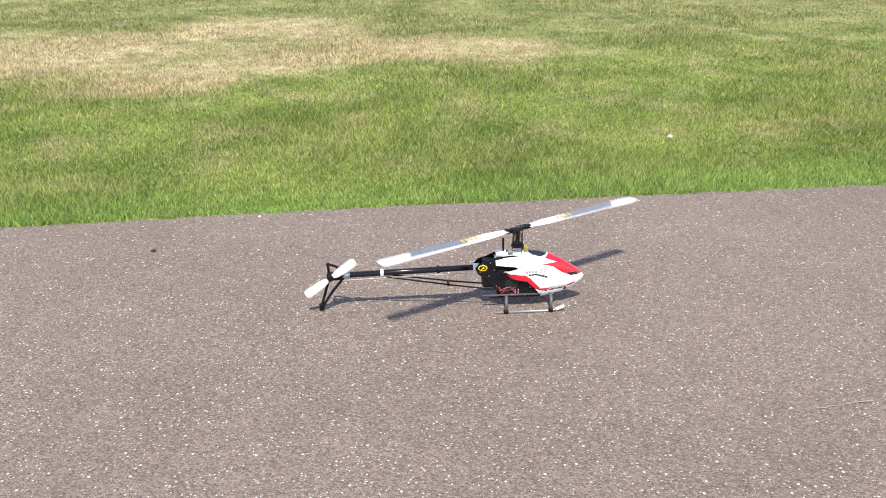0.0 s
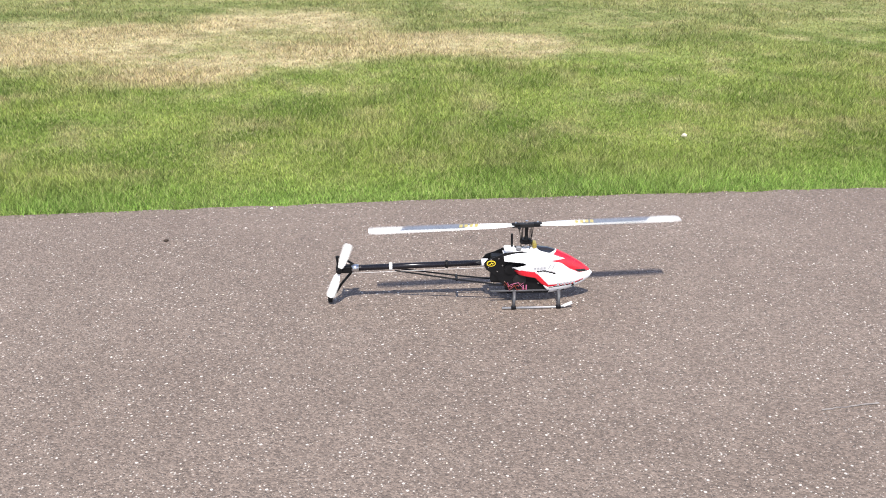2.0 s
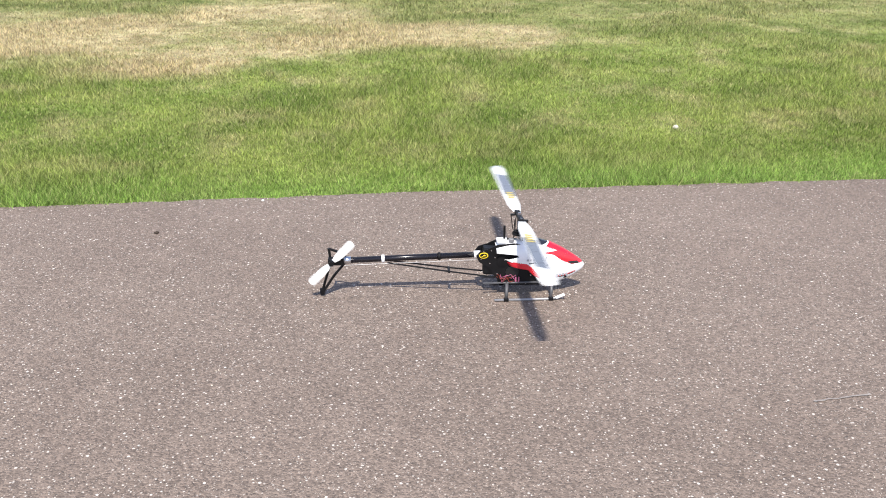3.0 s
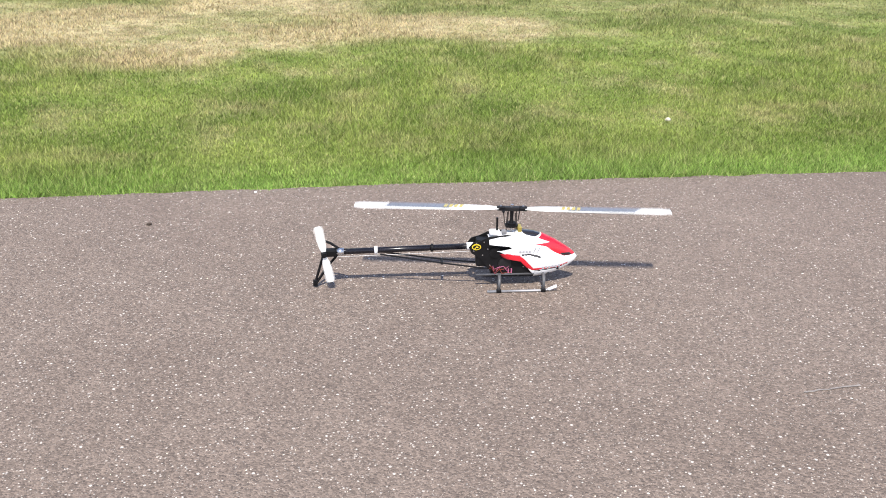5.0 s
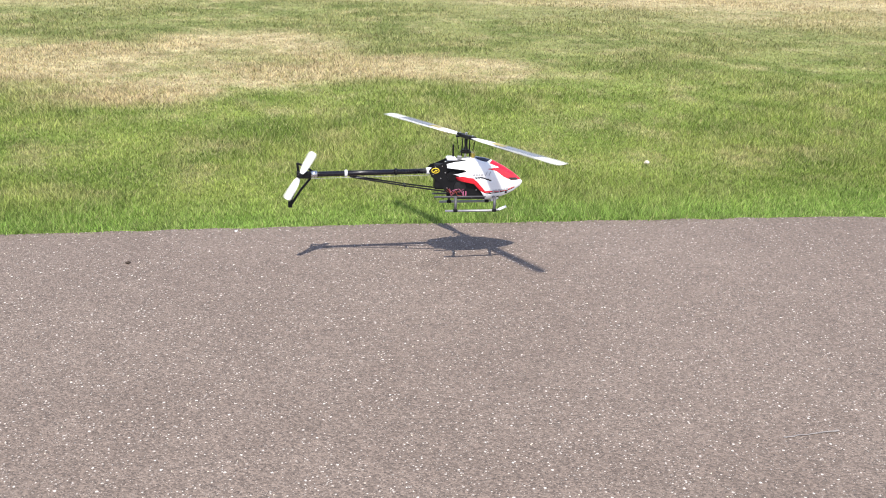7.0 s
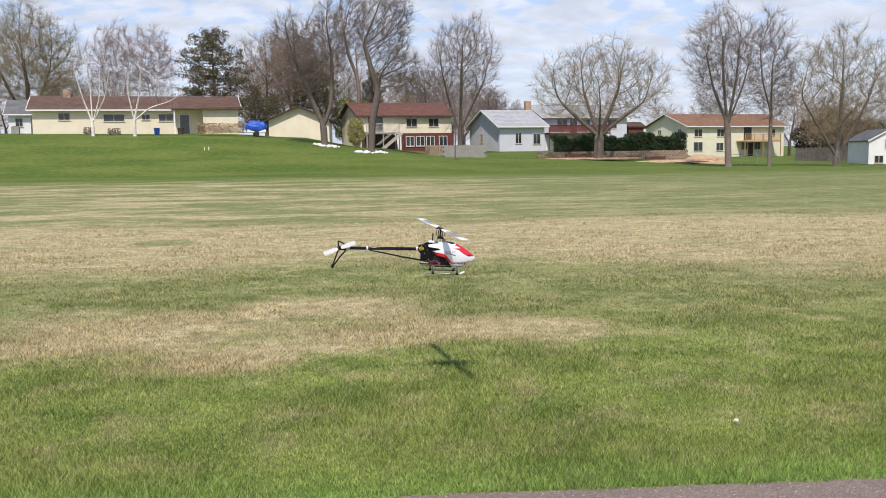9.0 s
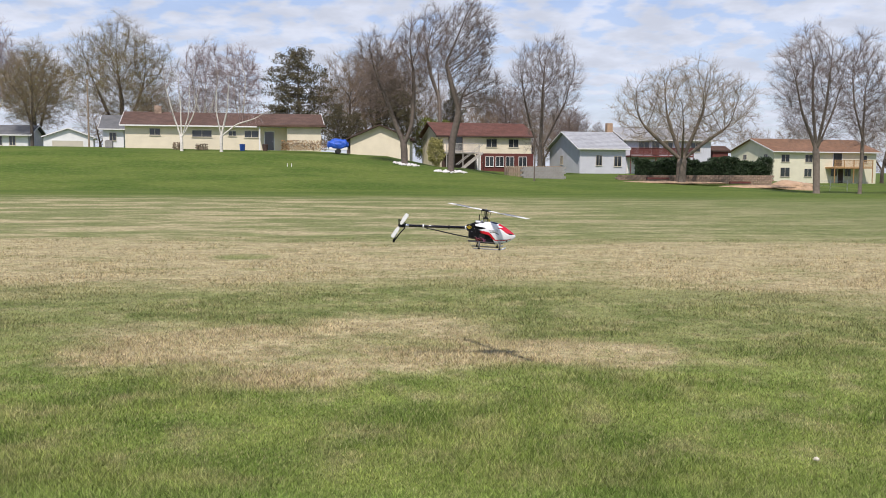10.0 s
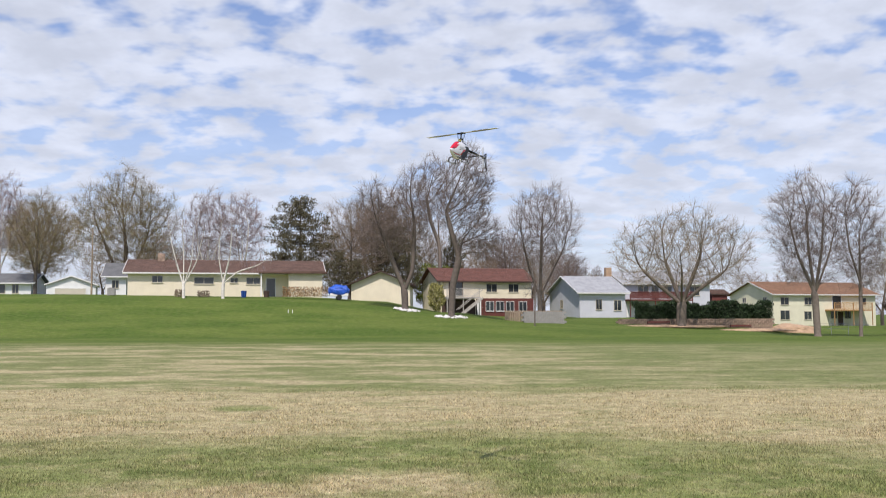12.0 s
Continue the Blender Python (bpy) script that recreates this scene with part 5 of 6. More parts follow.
def house(name, label, x, y, z, turn, wide, deep, eave, ridge, wall_mat, roof_mat, windows=(), doors=(), end_windows=(), end_doors=(), over=0.5, trim=TRIM, base=0.8):
    """A gabled house: front wall along x from the corner, ridge along x, gable ends left and right."""
    t = thing(name, label, "house", pose(x, y, z, 0, 0, turn))
    th = 0.2
    bm = bmesh.new()
    box(bm, 0, wide, 0, th, -base, eave)
    part("wall", bm, wall_mat, t)
    part("wall", boxed(0, wide, deep - th, deep, -base, eave), wall_mat, t)
    for x0 in (0.0, wide - th):
        bm = bmesh.new()
        out = [(th, -base), (deep - th, -base), (deep - th, eave), (deep, eave), (deep / 2, ridge), (0, eave), (th, eave)]
        a = [bm.verts.new((x0 + 0.003, q, h)) for q, h in out]
        b = [bm.verts.new((x0 + th - 0.003, q, h)) for q, h in out]
        bm.faces.new(a[::-1]), bm.faces.new(b)
        for k in range(len(a)):
            bm.faces.new((a[k], a[(k + 1) % len(a)], b[(k + 1) % len(a)], b[k]))
        bmesh.ops.recalc_face_normals(bm, faces=bm.faces)
        part("gable_wall", bm, wall_mat, t)
    # two roof slabs with courses of shingles stepped across them
    slope = (ridge - eave) / (deep / 2)
    for side in (0, 1):
        n, out = 12, []
        for k in range(n):
            q0, q1 = -over + (deep / 2 + over) * k / n, -over + (deep / 2 + over) * (k + 1) / n
            out += [(q0, eave + slope * q0 + 0.19), (q1, eave + slope * q1 + 0.16)]
        out += [(deep / 2, eave + slope * deep / 2 + 0.04), (-over, eave - slope * over + 0.04)]
        out = [(q if side == 0 else deep - q, h) for q, h in out]
        bm = bmesh.new()
        a, b = [bm.verts.new((-over, q, h)) for q, h in out], [bm.verts.new((wide + over, q, h)) for q, h in out]
        bm.faces.new(a), bm.faces.new(b[::-1])
        for k in range(len(out)):
            bm.faces.new((a[k], b[k], b[(k + 1) % len(out)], a[(k + 1) % len(out)]))
        bmesh.ops.recalc_face_normals(bm, faces=bm.faces)
        part("roof", bm, roof_mat, t)
    part("fascia", boxed(-over, wide + over, -over - 0.05, -over - 0.003, eave - slope * over - 0.02, eave - slope * over + 0.12), trim, t)
    for x0 in (-over - 0.05, wide + over + 0.003):
        bm = bmesh.new()
        for q0, q1 in ((-over, deep / 2), (deep / 2, deep + over)):
            h0, h1 = (eave - slope * over, ridge) if q0 < 0 else (ridge, eave - slope * over)
            v = [bm.verts.new((xx, q, h)) for xx in (x0, x0 + 0.047) for q, h in ((q0, h0 + 0.03), (q1, h1 + 0.03), (q1, h1 + 0.17), (q0, h0 + 0.17))]
            for f in ((0, 1, 2, 3), (7, 6, 5, 4), (0, 4, 5, 1), (1, 5, 6, 2), (2, 6, 7, 3), (3, 7, 4, 0)):
                bm.faces.new([v[k] for k in f])
        bmesh.ops.recalc_face_normals(bm, faces=bm.faces)
        part("bargeboard", bm, trim, t)
    part("soffit", boxed(-over, wide + over, -over, -0.003, eave - slope * over - 0.05, eave - slope * over), trim, t)
    for wx, wz, ww, wh in windows:
        window(t, wx, wz, ww, wh, 0.0, BEIGE)
    for dx, dz, dw, dh, dm in doors:
        door(t, dx, dz, dw, dh, dm, 0.0, trim)
    # on the left end wall, measured from the back corner to the front
    for wx, wz, ww, wh in end_windows:
        window(t, wx - deep, wz, ww, wh, 0.0, BEIGE, "y")
    for dx, dz, dw, dh, dm in end_doors:
        door(t, dx - deep, dz, dw, dh, dm, 0.0, trim, "y")
    return t


def balcony(parent, x0, x1, z, deep, mat, posts=True, low=0.0, solid=False):
    part("deck", boxed(x0, x1, -deep, -0.004, z - 0.22, z), mat, parent)
    n = max(2, int((x1 - x0) / 1.8))
    for k in range(n + 1):
        x = x0 + 0.06 + (x1 - x0 - 0.12) * k / n
        part("post", boxed(x - 0.05, x + 0.05, -deep, -deep + 0.1, low if posts and k in (0, n // 2, n) else z, z + 1.0), mat, parent)
    part("rail", boxed(x0, x1, -deep - 0.02, -deep + 0.1, z + 1.0, z + 1.07), mat, parent)
    part("rail", boxed(x0, x1, -deep + 0.02, -deep + 0.07, z + 0.08, z + 0.14), mat, parent)
    m = int((x1 - x0) / (0.14 if not solid else 0.13))
    h = 0.02 if not solid else 0.055
    first = part("baluster", boxed(-h, h, -deep + 0.03, -deep + 0.06, z + 0.14, z + 1.0), mat, parent)
    for k in range(m):
        ob = first if k == 0 else new("baluster", first.data)
        ob.parent = parent
        ob.location.x = x0 + (x1 - x0) * (k + 0.5) / m


def houses():
    # long ranch house on the rise
    h = house("ranch_house", "long low cream ranch house with a brown shingle roof", -34.8, 104.0, 4.05, 12, 21.6, 8.5, 2.75, 4.25, CREAM, BROWN_ROOF,
              windows=((2.6, 1.55, 1.2, 0.8), (7.2, 1.4, 2.2, 0.8), (11.2, 1.55, 0.9, 0.6), (13.0, 1.4, 1.6, 0.8)), doors=((15.3, 0.0, 1.0, 2.1, GLASS),))
    part("wing", boxed(18.0, 21.6, -1.6, -0.004, -0.8, 2.6), CREAM, h)
    bm = prism(bmesh.new(), [(17.5, 2.6), (22.1, 2.6), (22.1, 2.85), (17.5, 2.85)], -2.1, 0.2)
    part("wing_roof", bm, BROWN_ROOF, h)
    part("porch_wall", boxed(17.75, 17.998, -1.6, -0.004, -0.8, 2.6), CREAM, h)
    part("porch_post", boxed(14.6, 14.75, -1.7, -1.55, -0.8, 2.62), TRIM, h)
    part("porch_roof", boxed(14.4, 17.5, -1.9, -0.52, 2.62, 2.78), BROWN_ROOF, h)
    part("chimney", boxed(2.9, 3.7, 3.6, 4.3, 3.9, 5.1), BRICK, h, "pinkish brick chimney")
    # house with the upper deck
    h = house("split_level_house", "cream house with a red-brown roof and a raised timber deck", 0.25, 120.0, 1.85, 15, 12.6, 9.0, 4.5, 6.2, CREAM, RED_ROOF,
              windows=((6.3, 3.0, 1.5, 1.1), (9.4, 3.0, 1.4, 1.1), ), doors=((1.3, 2.45, 1.7, 2.0, GLASS), (5.0, 0.0, 0.9, 2.0, TRIM)),
              end_windows=((5.8, 2.9, 1.2, 1.2),), trim=DARK_TRIM)
    balcony(h, 0.2, 4.6, 2.35, 2.6, PALE_WOOD)
    part("lower_cladding", boxed(5.6, 12.9, -0.05, -0.008, -0.6, 2.2), REDWOOD, h, "dark red timber cladding")
    for x in (6.2, 7.6, 9.0, 10.8):
        window(h, x, 0.5, 1.15, 1.3, -0.055, TRIM)
    part("skirt", boxed(0.2, 4.6, -0.6, -0.3, -0.6, 2.0), DARK_TRIM, h)
    for k in range(9):
        part("stair_tread", boxed(1.6 + 0.34 * k, 1.96 + 0.34 * k, -3.6, -2.7, 2.1 - 0.1 - 0.26 * (8 - k) - 0.04, 2.1 - 0.1 - 0.26 * (8 - k)), PALE_WOOD, h)
    for y0 in (-3.65, -2.70):
        bm = prism(bmesh.new(), [(1.4, -0.25), (1.75, -0.25), (4.7, 2.05), (4.7, 2.33)], y0, y0 + 0.06)
        part("stair_string", bm, PALE_WOOD, h, "pale timber stair string")
        bm = prism(bmesh.new(), [(1.4, 0.70), (1.5, 0.70), (4.7, 3.20), (4.7, 3.30)], y0, y0 + 0.06)
        part("stair_rail", bm, PALE_WOOD, h)
    # beige outbuilding, gable to the field
    house("garage", "beige gabled garage with a dark brown roof edge", -3.3, 110.0, land(-4.2, 110) + 0.1, 89, 8.0, 7.0, 2.25, 3.75, CREAM, BROWN_ROOF, trim=DARK_TRIM)
    # pale grey houses
    h = house("grey_house", "pale grey house with a pale shingle roof", 18.66, 122.0, 1.5, 15, 6.6, 10.5, 3.35, 5.5, GREY_WALL, GREY_ROOF, windows=((2.3, 1.0, 0.9, 1.4), (4.9, 0.9, 1.1, 1.4)), end_windows=((4.0, 1.2, 0.9, 1.2),))
    h = house("two_storey_grey_house", "pale grey two-storey house with a dark red balcony", 25.8, 128.0, 1.5, 12, 12.9, 9.5, 4.7, 6.4, GREY_WALL, GREY_ROOF,
              windows=((2.0, 3.0, 1.6, 1.4), (5.6, 3.0, 1.5, 1.3), (9.8, 3.0, 1.5, 1.3)), doors=((0.4, 0.0, 1.0, 2.1, TRIM), (4.0, 2.5, 1.1, 2.0, GLASS)))
    balcony(h, 0.1, 9.5, 2.45, 1.6, REDWOOD, True, -0.4, True)
    part("chimney", boxed(-1.4, -0.6, 3.0, 3.8, 4.0, 7.0), SAND, h, "tan brick chimney")
    house("garden_shed", "small red-brown timber shed", 40.0, 135.0, 1.2, 10, 2.4, 3.0, 3.6, 4.2, REDWOOD, BROWN_ROOF, over=0.2, trim=DARK_TRIM, base=2.0)
    # pale yellow two-storey house
    h = house("yellow_house", "pale yellow two-storey house with an orange-brown roof", 50.0, 138.0, 0.15, 18, 19.0, 10.5, 4.75, 6.6, YELLOW_WALL, TAN_ROOF,
              windows=((1.3, 3.1, 1.5, 1.15), (5.6, 3.1, 1.4, 1.15), (1.2, 0.9, 1.7, 1.4), (5.5, 0.9, 1.4, 1.25), (10.4, 1.0, 1.2, 1.2), (13.0, 1.0, 1.2, 1.2), (15.8, 3.1, 1.4, 1.1)),
              doors=((10.8, 2.5, 1.6, 2.0, GLASS), (11.75, 0.0, 1.0, 2.1, DARK_TRIM)), end_windows=((3.2, 3.5, 0.9, 0.8), (8.2, 3.5, 0.9, 0.8)))
    balcony(h, 9.4, 16.6, 2.4, 2.0, DECK)
    # at the ends of the row
    h = house("low_house", "white low house with a grey roof", -60.5, 118.0, land(-52, 118) - 0.5, 10, 8.3, 8.0, 2.3, 3.5, WHITE_WALL, DARK_ROOF, windows=((3.6, 0.9, 1.6, 1.2), (6.0, 0.9, 0.8, 1.2)))
    h = house("white_garage", "small white gabled garage with a beige door", -43.5, 118.0, land(-43.2, 118) - 0.75, 108, 6.0, 5.8, 2.2, 3.25, WHITE_WALL, DARK_ROOF, end_doors=((1.0, 0.0, 3.6, 1.75, BEIGE),), over=0.25)
    h = house("narrow_house", "narrow house with a dull grey roof half hidden behind trees", -43.9, 122.5, land(-43.9, 122.5), 12, 2.6, 7.0, 2.9, 4.6, WHITE_WALL, DARK_ROOF, windows=((0.8, 1.2, 0.9, 1.1),))
    h = house("white_house", "white gabled house with dark windows among bare trees", 57.4, 92.6, land(57.4, 92.6) - 0.3, 78, 7.0, 4.0, 2.7, 3.8, WHITE_WALL, DARK_ROOF,
              end_windows=((1.6, 2.0, 0.8, 0.9), (0.6, 0.4, 0.9, 0.8)), end_doors=((1.9, 0.0, 0.8, 1.7, DARK_TRIM),), over=0.15)


def yard():
    # firewood: the long stack by the ranch house and two small heaps by its wall
    r = random.Random(12)
    for x0, y0, z0, n, rows, label in ((-16.7, 99.8, land(-14.5, 100) + 0.22, 34, 9, "long stack of split firewood by the house"), (-29.0, 102.2, land(-28.4, 102.2) - 0.02, 7, 7, "small weathered firewood heap by the house wall"),
                                       (-26.6, 102.6, land(-26, 102.6) - 0.02, 9, 6, "small weathered firewood heap by the house wall")):
        t = thing("woodpile", label, "woodpile", pose(x0, y0, z0, 0, 0, 6))
        bars = []
        for row in range(rows):
            for k in range(n):
                x, z = k * 0.142 + 0.07 * (row % 2) + r.uniform(-0.03, 0.03), 0.07 + row * 0.122 + r.uniform(-0.02, 0.02)
                if row > rows - 3 and r.random() < 0.25:
                    continue
                s, y = r.uniform(0.045, 0.082), r.uniform(-0.12, 0.12)
                bars.append(([Vector((x, y, z)), Vector((x, y + 0.01, z)), Vector((x, 0.5 + y, z))], [s * 0.1, s, s], 5 + k % 3))
        ob = new("logs", bars_mesh("logs", bars, LOG_END if n > 20 else WOOD))
        ob.parent = t
        tagged(ob, kind="stuff")
    # a trailer under a blue tarpaulin
    t = thing("covered_trailer", "small trailer heaped under a blue tarpaulin", "trailer", pose(-10.9, 102.0, land(-10.9, 102), 0, 0, 10))
    bm = bmesh.new()
    bmesh.ops.create_icosphere(bm, subdivisions=4, radius=1.0)
    for v in bm.verts:
        v.co *= 1.0 + 0.22 * noise.noise(v.co * 2.1) + 0.08 * noise.noise(v.co * 6.0)
        v.co.x, v.co.y = math.copysign(abs(v.co.x) ** 0.55, v.co.x), math.copysign(abs(v.co.y) ** 0.6, v.co.y)
        v.co = Vector((v.co.x * 1.15, v.co.y * 0.7, max(-0.75, v.co.z) * 0.62 + 1.0))
    part("tarpaulin", bm, TARP, t, "", True)
    part("bed", boxed(-1.0, 1.0, -0.6, 0.6, 0.42, 0.72, 0.03), TRIM, t)
    part("drawbar", boxed(-1.7, -1.0, -0.04, 0.04, 0.42, 0.5), STEEL, t)
    for y in (-0.68, 0.62):
        part("wheel", tube(bmesh.new(), [(0, y, 0.3), (0, y + 0.02, 0.3), (0, y + 0.1, 0.3), (0, y + 0.12, 0.3)], [0.25, 0.3, 0.3, 0.25], 18), RUBBER, t)
    # rings of white stones round two trunks
    for x, y, s in ((-3.35, 94.7, 1.45), (1.35, 91.5, 1.6)):
        bm = bmesh.new()
        q = random.Random(int(x * 9) + 40)
        for k in range(70):
            a, d = q.uniform(0, 6.28), s * math.sqrt(q.uniform(0.05, 1.0))
            c = Vector((math.cos(a) * d, math.sin(a) * d * 0.8, 0.05))
            m = bmesh.ops.create_icosphere(bm, subdivisions=1, radius=q.uniform(0.10, 0.19))
            for v in m["verts"]:
                v.co.z *= 0.6
                v.co += c + Vector((0, 0, land(x + c.x, y + c.y) - land(x, y)))
        ob = part("stone_ring", bm, PEBBLES)
        ob.matrix_basis = pose(x, y, land(x, y))
        tagged(ob, "bed of white stones round a tree trunk", "stones", kind="stuff")
    # grey block retaining wall with a low timber fence
    t = thing("retaining_wall", "grey block retaining wall below the deck house", "wall", pose(8.6, 95.2, land(10, 95) - 0.25, 0, 0, 8))
    blocks(t, 4.7, 6, 0.45, 0.24, BLOCK, 0.5)
    t = thing("timber_fence", "weathered timber fence above the retaining wall", "fence", pose(7.0, 97.2, land(9, 97) + 0.45, 0, 0, 8))
    for k in range(26):
        part("slat", boxed(0.24 * k, 0.24 * k + 0.20, 0, 0.025, -0.4, 0.75), WOOD, t)
    for z in (0.05, 0.55):
        part("rail", boxed(0, 6.2, 0.027, 0.07, z, z + 0.08), WOOD, t)
    # low pinkish wall under the hedge, sand spilling at its end
    t = thing("garden_wall", "low pinkish block wall at the foot of the hedge", "wall", pose(19.2, 99.6, land(27, 99.6) - 0.45, 0, 0, 4))
    blocks(t, 17.6, 6, 0.48, 0.22, BRICK, 0.4)
    for x, y, sx, sy, sz, label in ((37.7, 98.4, 2.5, 1.8, 0.9, "heap of sandy dirt at the end of the wall"), (24.0, 97.2, 6.2, 0.9, 0.22, "strip of sandy dirt along the garden wall"), (33.0, 96.0, 3.8, 1.3, 0.25, "spread sandy dirt below the wall")):
        bm = bmesh.new()
        bmesh.ops.create_icosphere(bm, subdivisions=5, radius=1.0)
        for v in bm.verts:
            v.co *= 1.0 + 0.2 * noise.noise(v.co * 1.6 + Vector((x, 0, 0))) + 0.05 * noise.noise(v.co * 7.0)
            v.co = Vector((v.co.x * sx, v.co.y * sy, max(-0.3, v.co.z) * sz))
        ob = part("dirt_heap", bm, SAND, None, "", True)
        ob.matrix_basis = pose(x, y, land(x, y))
        tagged(ob, label, "dirt", kind="stuff")
    for x, y, s in ((23.4, 98.2, 1.2), (31.6, 96.6, 1.1)):
        t = thing("timber_stack", "dark stacked timbers beside the wall", "timber", pose(x, y, land(x, y) + 0.12, 0, 0, 6))
        for k in range(6):
            part("timber", boxed(-s, s, 0.16 * (k % 3), 0.16 * (k % 3) + 0.14, 0.15 * (k // 3) + 0.1, 0.15 * (k // 3) + 0.24, 0.01), (DARK_TRIM, REDWOOD)[k % 2], t)
    # utility pole
    t = thing("utility_pole", "weathered wooden utility pole with a small transformer", "utility pole", pose(-41.8, 112.0, land(-41.8, 112), 0, 0, 0))
    part("pole", tube(bmesh.new(), [(0, 0, -0.3), (0, 0, 8.2)], [0.12, 0.085], 10), WOOD, t)
    part("transformer", tube(bmesh.new(), [(0.2, -0.08, 6.3), (0.2, -0.08, 7.0)], 0.13, 14), BLOCK, t)
    # dark board fence on the east side
    t = thing("board_fence", "long dark weathered board fence under the trees", "fence", pose(52.6, 108.0, land(55, 108) - 0.1, 0, 0, -6))
    for k in range(90):
        part("board", boxed(0.2 * k, 0.2 * k + 0.175, 0, 0.03, 0, 1.7 + 0.06 * math.sin(k * 2.3)), FENCE, t)
    for z in (0.3, 1.3):
        part("rail", boxed(0, 18, 0.032, 0.09, z, z + 0.1), FENCE, t)
    # wire fence posts by the dirt heap
    t = thing("wire_fence", "thin metal garden fence by the dirt heap", "fence", pose(39.4, 97.0, land(39.4, 97.0)))
    for k in range(3):
        part("post", tube(bmesh.new(), [(1.1 * k, -1.5 * k, -0.2), (1.1 * k, -1.5 * k, 1.1)], 0.03, 8), STEEL, t)
    for z in (0.5, 1.0):
        part("rail", tube(bmesh.new(), [(0, 0, z), (2.2, -3.0, z)], 0.018, 6), STEEL, t)
    # bins and a heater by the ranch house
    for x, y, mat, label in ((-21.6, 103.2, BLUE_BIN, "blue plastic bin by the house wall"), (-19.2, 103.8, DARK_TRIM, "small dark garden tub by the house wall")):
        t = thing("bin", label, "bin", pose(x, y, land(x, y) - 0.02, 0, 0, 12), "bins by the house")
        bm = bmesh.new()
        tube(bm, [(0, 0, 0), (0, 0, 0.62), (0, 0, 0.68), (0, 0, 0.7)], [0.27, 0.32, 0.34, 0.26], 12)
        part("body", bm, mat, t)
        part("lid", tube(bmesh.new(), [(0, 0, 0.703), (0, 0, 0.75)], [0.345, 0.28], 12), mat, t)
    t = thing("air_conditioner", "grey air conditioner at the end of the ranch house", "air conditioner", pose(-36.3, 103.2, land(-36.3, 103.2), 0, 0, 12))
    part("case", boxed(-0.4, 0.4, -0.4, 0.4, 0, 0.8, 0.04), BLOCK, t)
    part("grille", tube(bmesh.new(), [(0, 0, 0.803), (0, 0, 0.85)], 0.3, 16), DARK_TRIM, t)
    for x in (-14.2, -13.8):
        t = thing("white_marker", "small white marker stake on the lawn", "stake", pose(x, 88.0, land(x, 88.0)), "marker stakes")
        part("stake", tube(bmesh.new(), [(0, 0, -0.1), (0, 0, 0.3)], 0.035, 8), TRIM, t)


def blocks(parent, length, courses, w_, h, mat, deep):
    """A wall of separate blocks in running bond, sharing two meshes."""
    full = boxed(0.006, w_ - 0.006, 0, deep, 0.006, h - 0.006, 0.012)
    me = bpy.data.meshes.new("block")
    full.to_mesh(me), full.free()
    me.materials.append(mat)
    r = random.Random(4)
    for c in range(courses):
        n = int(length / w_)
        for k in range(n):
            ob = new("block", me)
            ob.parent = parent
            ob.location = (k * w_ + (w_ / 2 if c % 2 else 0), r.uniform(-0.015, 0.015) + 0.02 * c, c * h)


ground()
heli, main_rotor, tail_rotor = helicopter()
grass()
litter()
houses()
trees()
pine()
hedge()
yard()

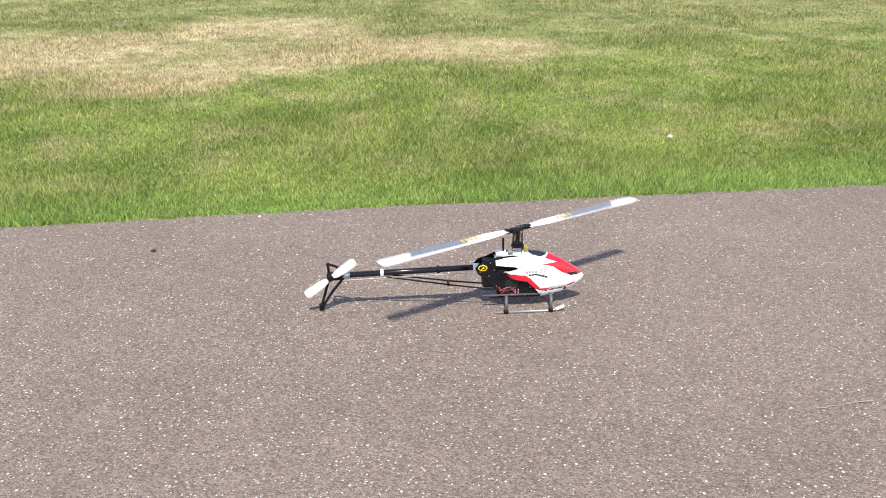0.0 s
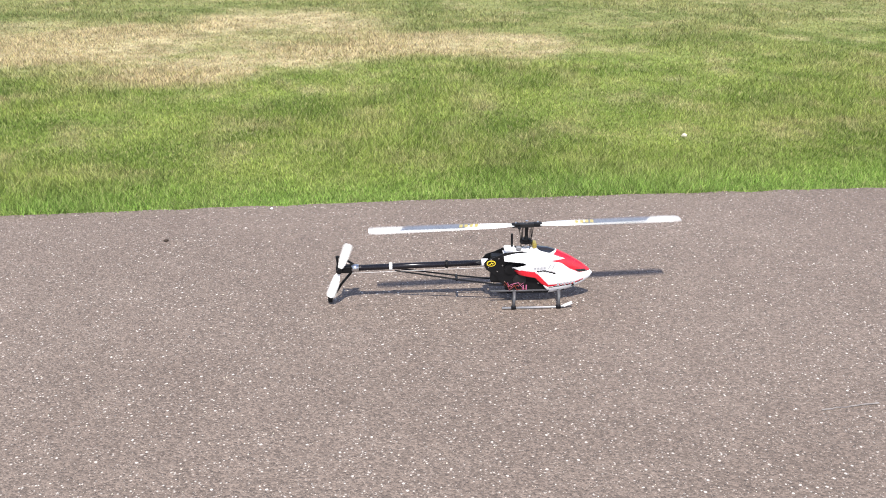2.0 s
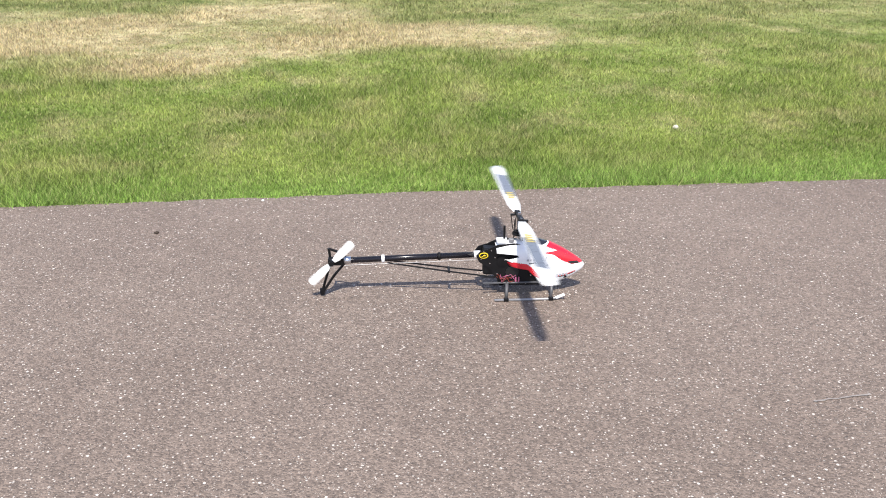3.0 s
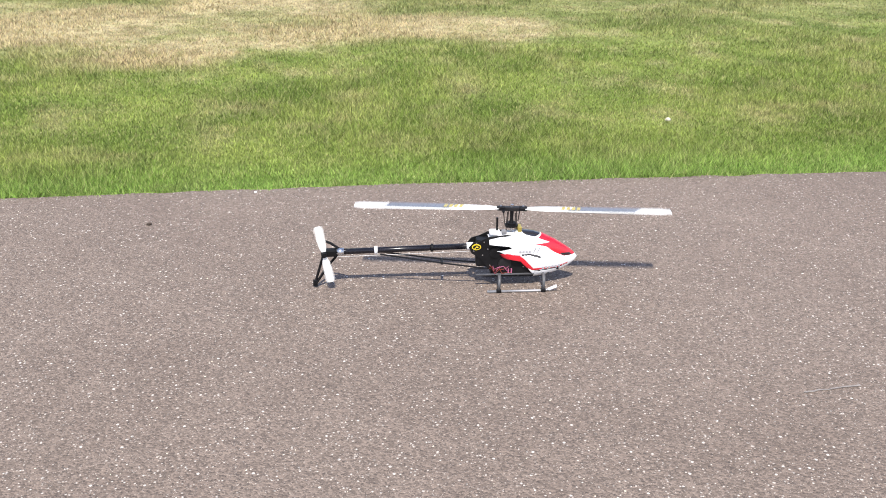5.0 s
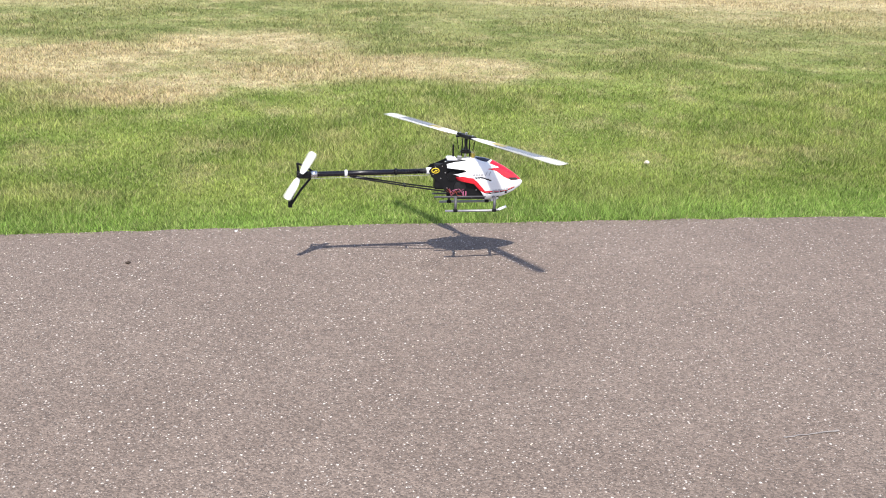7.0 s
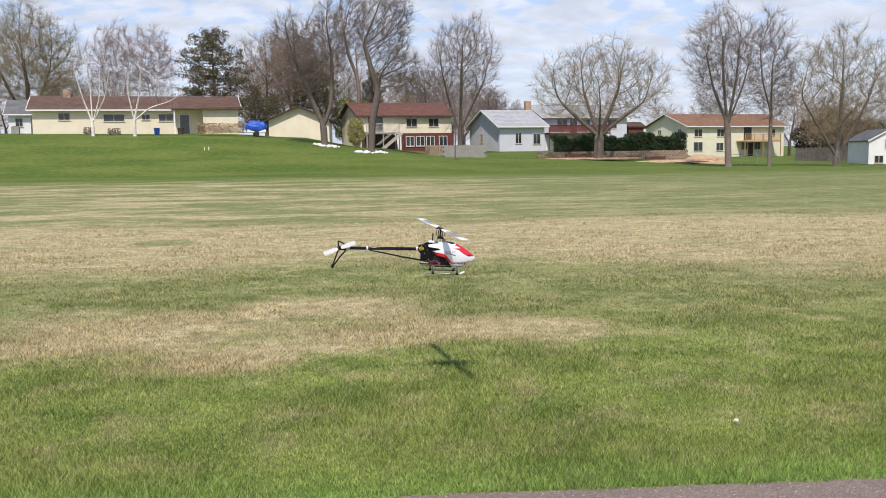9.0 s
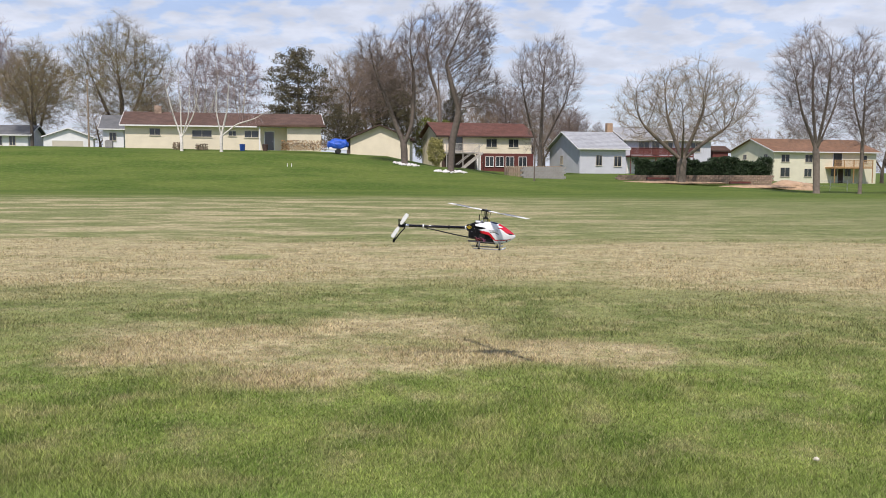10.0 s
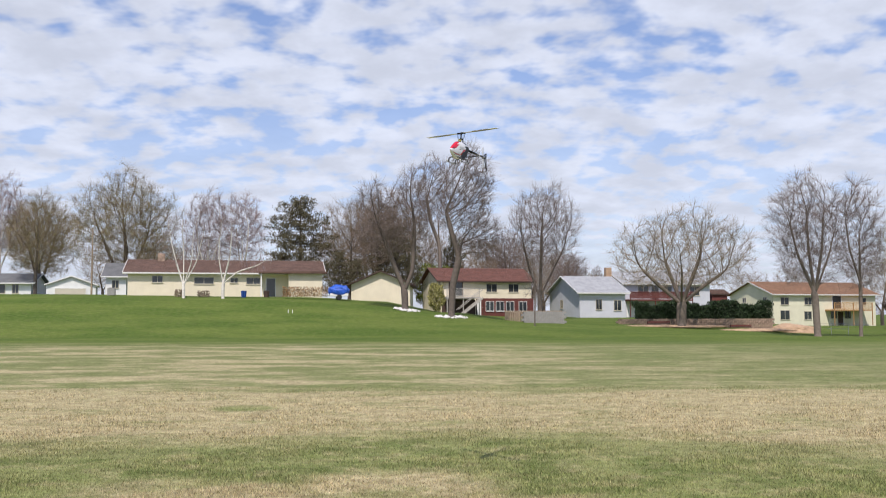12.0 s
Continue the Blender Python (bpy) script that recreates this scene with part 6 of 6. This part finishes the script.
# ---- motion ----
# seconds, x, y, z, turn, nose down, lean
FLIGHT = [
    (0.0, 0.775, 3.286, 0.004, -3.5, 0.0, 0.0), (6.0, 0.775, 3.290, 0.004, -3.4, 0.0, 0.0), (6.2, 0.777, 3.38, 0.018, -3.3, 0.3, -0.8), (6.5, 0.779, 3.535, 0.060, -2.6, 0.6, -2.0),
    (6.75, 0.775, 3.72, 0.185, -0.5, 1.0, -3.0), (7.0, 0.767, 3.925, 0.294, 1.2, 1.2, -3.2), (7.5, 0.734, 4.53, 0.462, 0.8, 0.3, -3.0), (7.7, 0.706, 4.78, 0.560, 0.6, 1.0, -1.6),
    (8.5, 0.58, 6.05, 0.740, 2.5, 3.0, 1.0), (9.3, 0.470, 7.20, 0.872, 4.5, 4.2, 3.0), (9.5, 0.437, 7.44, 0.893, 3.9, 4.0, 2.4), (10.0, 0.388, 8.08, 1.063, 4.0, 3.4, 2.8),
    (10.5, 0.390, 8.68, 1.250, 4.5, 2.3, 2.6), (11.0, 0.354, 9.27, 1.383, 5.6, 2.0, 2.0), (11.4, 0.295, 9.78, 1.52, 9.0, 1.2, 3.0), (11.5, 0.274, 9.93, 1.571, 12.5, 0.9, 3.0),
    (11.6, 0.270, 9.98, 1.95, 32.0, -1.0, 0.0), (11.7, 0.260, 10.0, 2.32, 92.0, -4.0, -3.0), (11.8, 0.250, 10.0, 2.70, 155.0, -6.0, -4.0), (11.9, 0.220, 9.97, 3.12, 205.0, -3.0, -4.0),
    (12.0, 0.193, 9.94, 3.465, 246.0, 1.5, -4.0)]

# seconds and the main rotor's bearing over the ground
ROTOR = [(0.0, 25), (0.5, 84), (1.0, 31), (1.5, 62), (2.0, 0), (2.5, 5), (3.0, 88), (3.5, 20), (4.0, 75), (4.5, 130), (5.0, 170), (5.5, 29), (6.0, 25), (6.5, -5), (7.0, 118), (7.5, 140),
         (8.0, 60), (8.5, 15), (9.0, 100), (9.5, 12), (10.0, 120), (10.5, -5), (11.0, 125), (11.5, 40), (12.0, -54)]
TAIL = [(0.0, 215), (0.5, 150), (1.0, 220), (1.5, 100), (2.0, 70), (2.5, 120), (3.0, 225), (5.0, 100), (5.5, 95), (6.0, 110), (6.5, 95), (7.0, 60), (7.5, 60), (9.5, 130), (10.0, 60), (10.5, 235), (11.0, 110),
        (11.5, 130), (12.0, 80)]


def turn_at(t):
    for a, b in zip(FLIGHT, FLIGHT[1:]):
        if t <= b[0]:
            return a[4] + (b[4] - a[4]) * (t - a[0]) / (b[0] - a[0])
    return FLIGHT[-1][4]


def spun(stops, pace, sense):
    """Bearings frame by frame, about pace degrees a frame, that pass through the stops; a two-bladed rotor looks alike every half turn."""
    rows, angle = [], stops[0][1]
    for (t0, _), (t1, goal) in zip(stops, stops[1:]):
        n = round((t1 - t0) * FPS)
        rest = (sense * (goal - angle)) % 180
        total = rest + 180 * max(0, round((pace * n - rest) / 180))
        rows += [(t0 + k / FPS, angle + sense * total * k / n) for k in range(n)]
        angle += sense * total
    return rows + [(stops[-1][0], angle)]


def motions():
    walk(heli, [(t, pose(x, y, z, lean, nose, turn)) for t, x, y, z, turn, nose, lean in FLIGHT])
    local = [(t, a - turn_at(t)) for t, a in ROTOR]
    walk(main_rotor, [(t, pose(-0.01, 0, 0.330, 0, 0, a)) for t, a in spun(local, 42, -1)])
    walk(tail_rotor, [(t, pose(-0.748, -0.024, 0.158) @ pose(0, 0, 0, 0, a, 0)) for t, a in spun([(t, -a) for t, a in TAIL], 80, -1)])


motions()
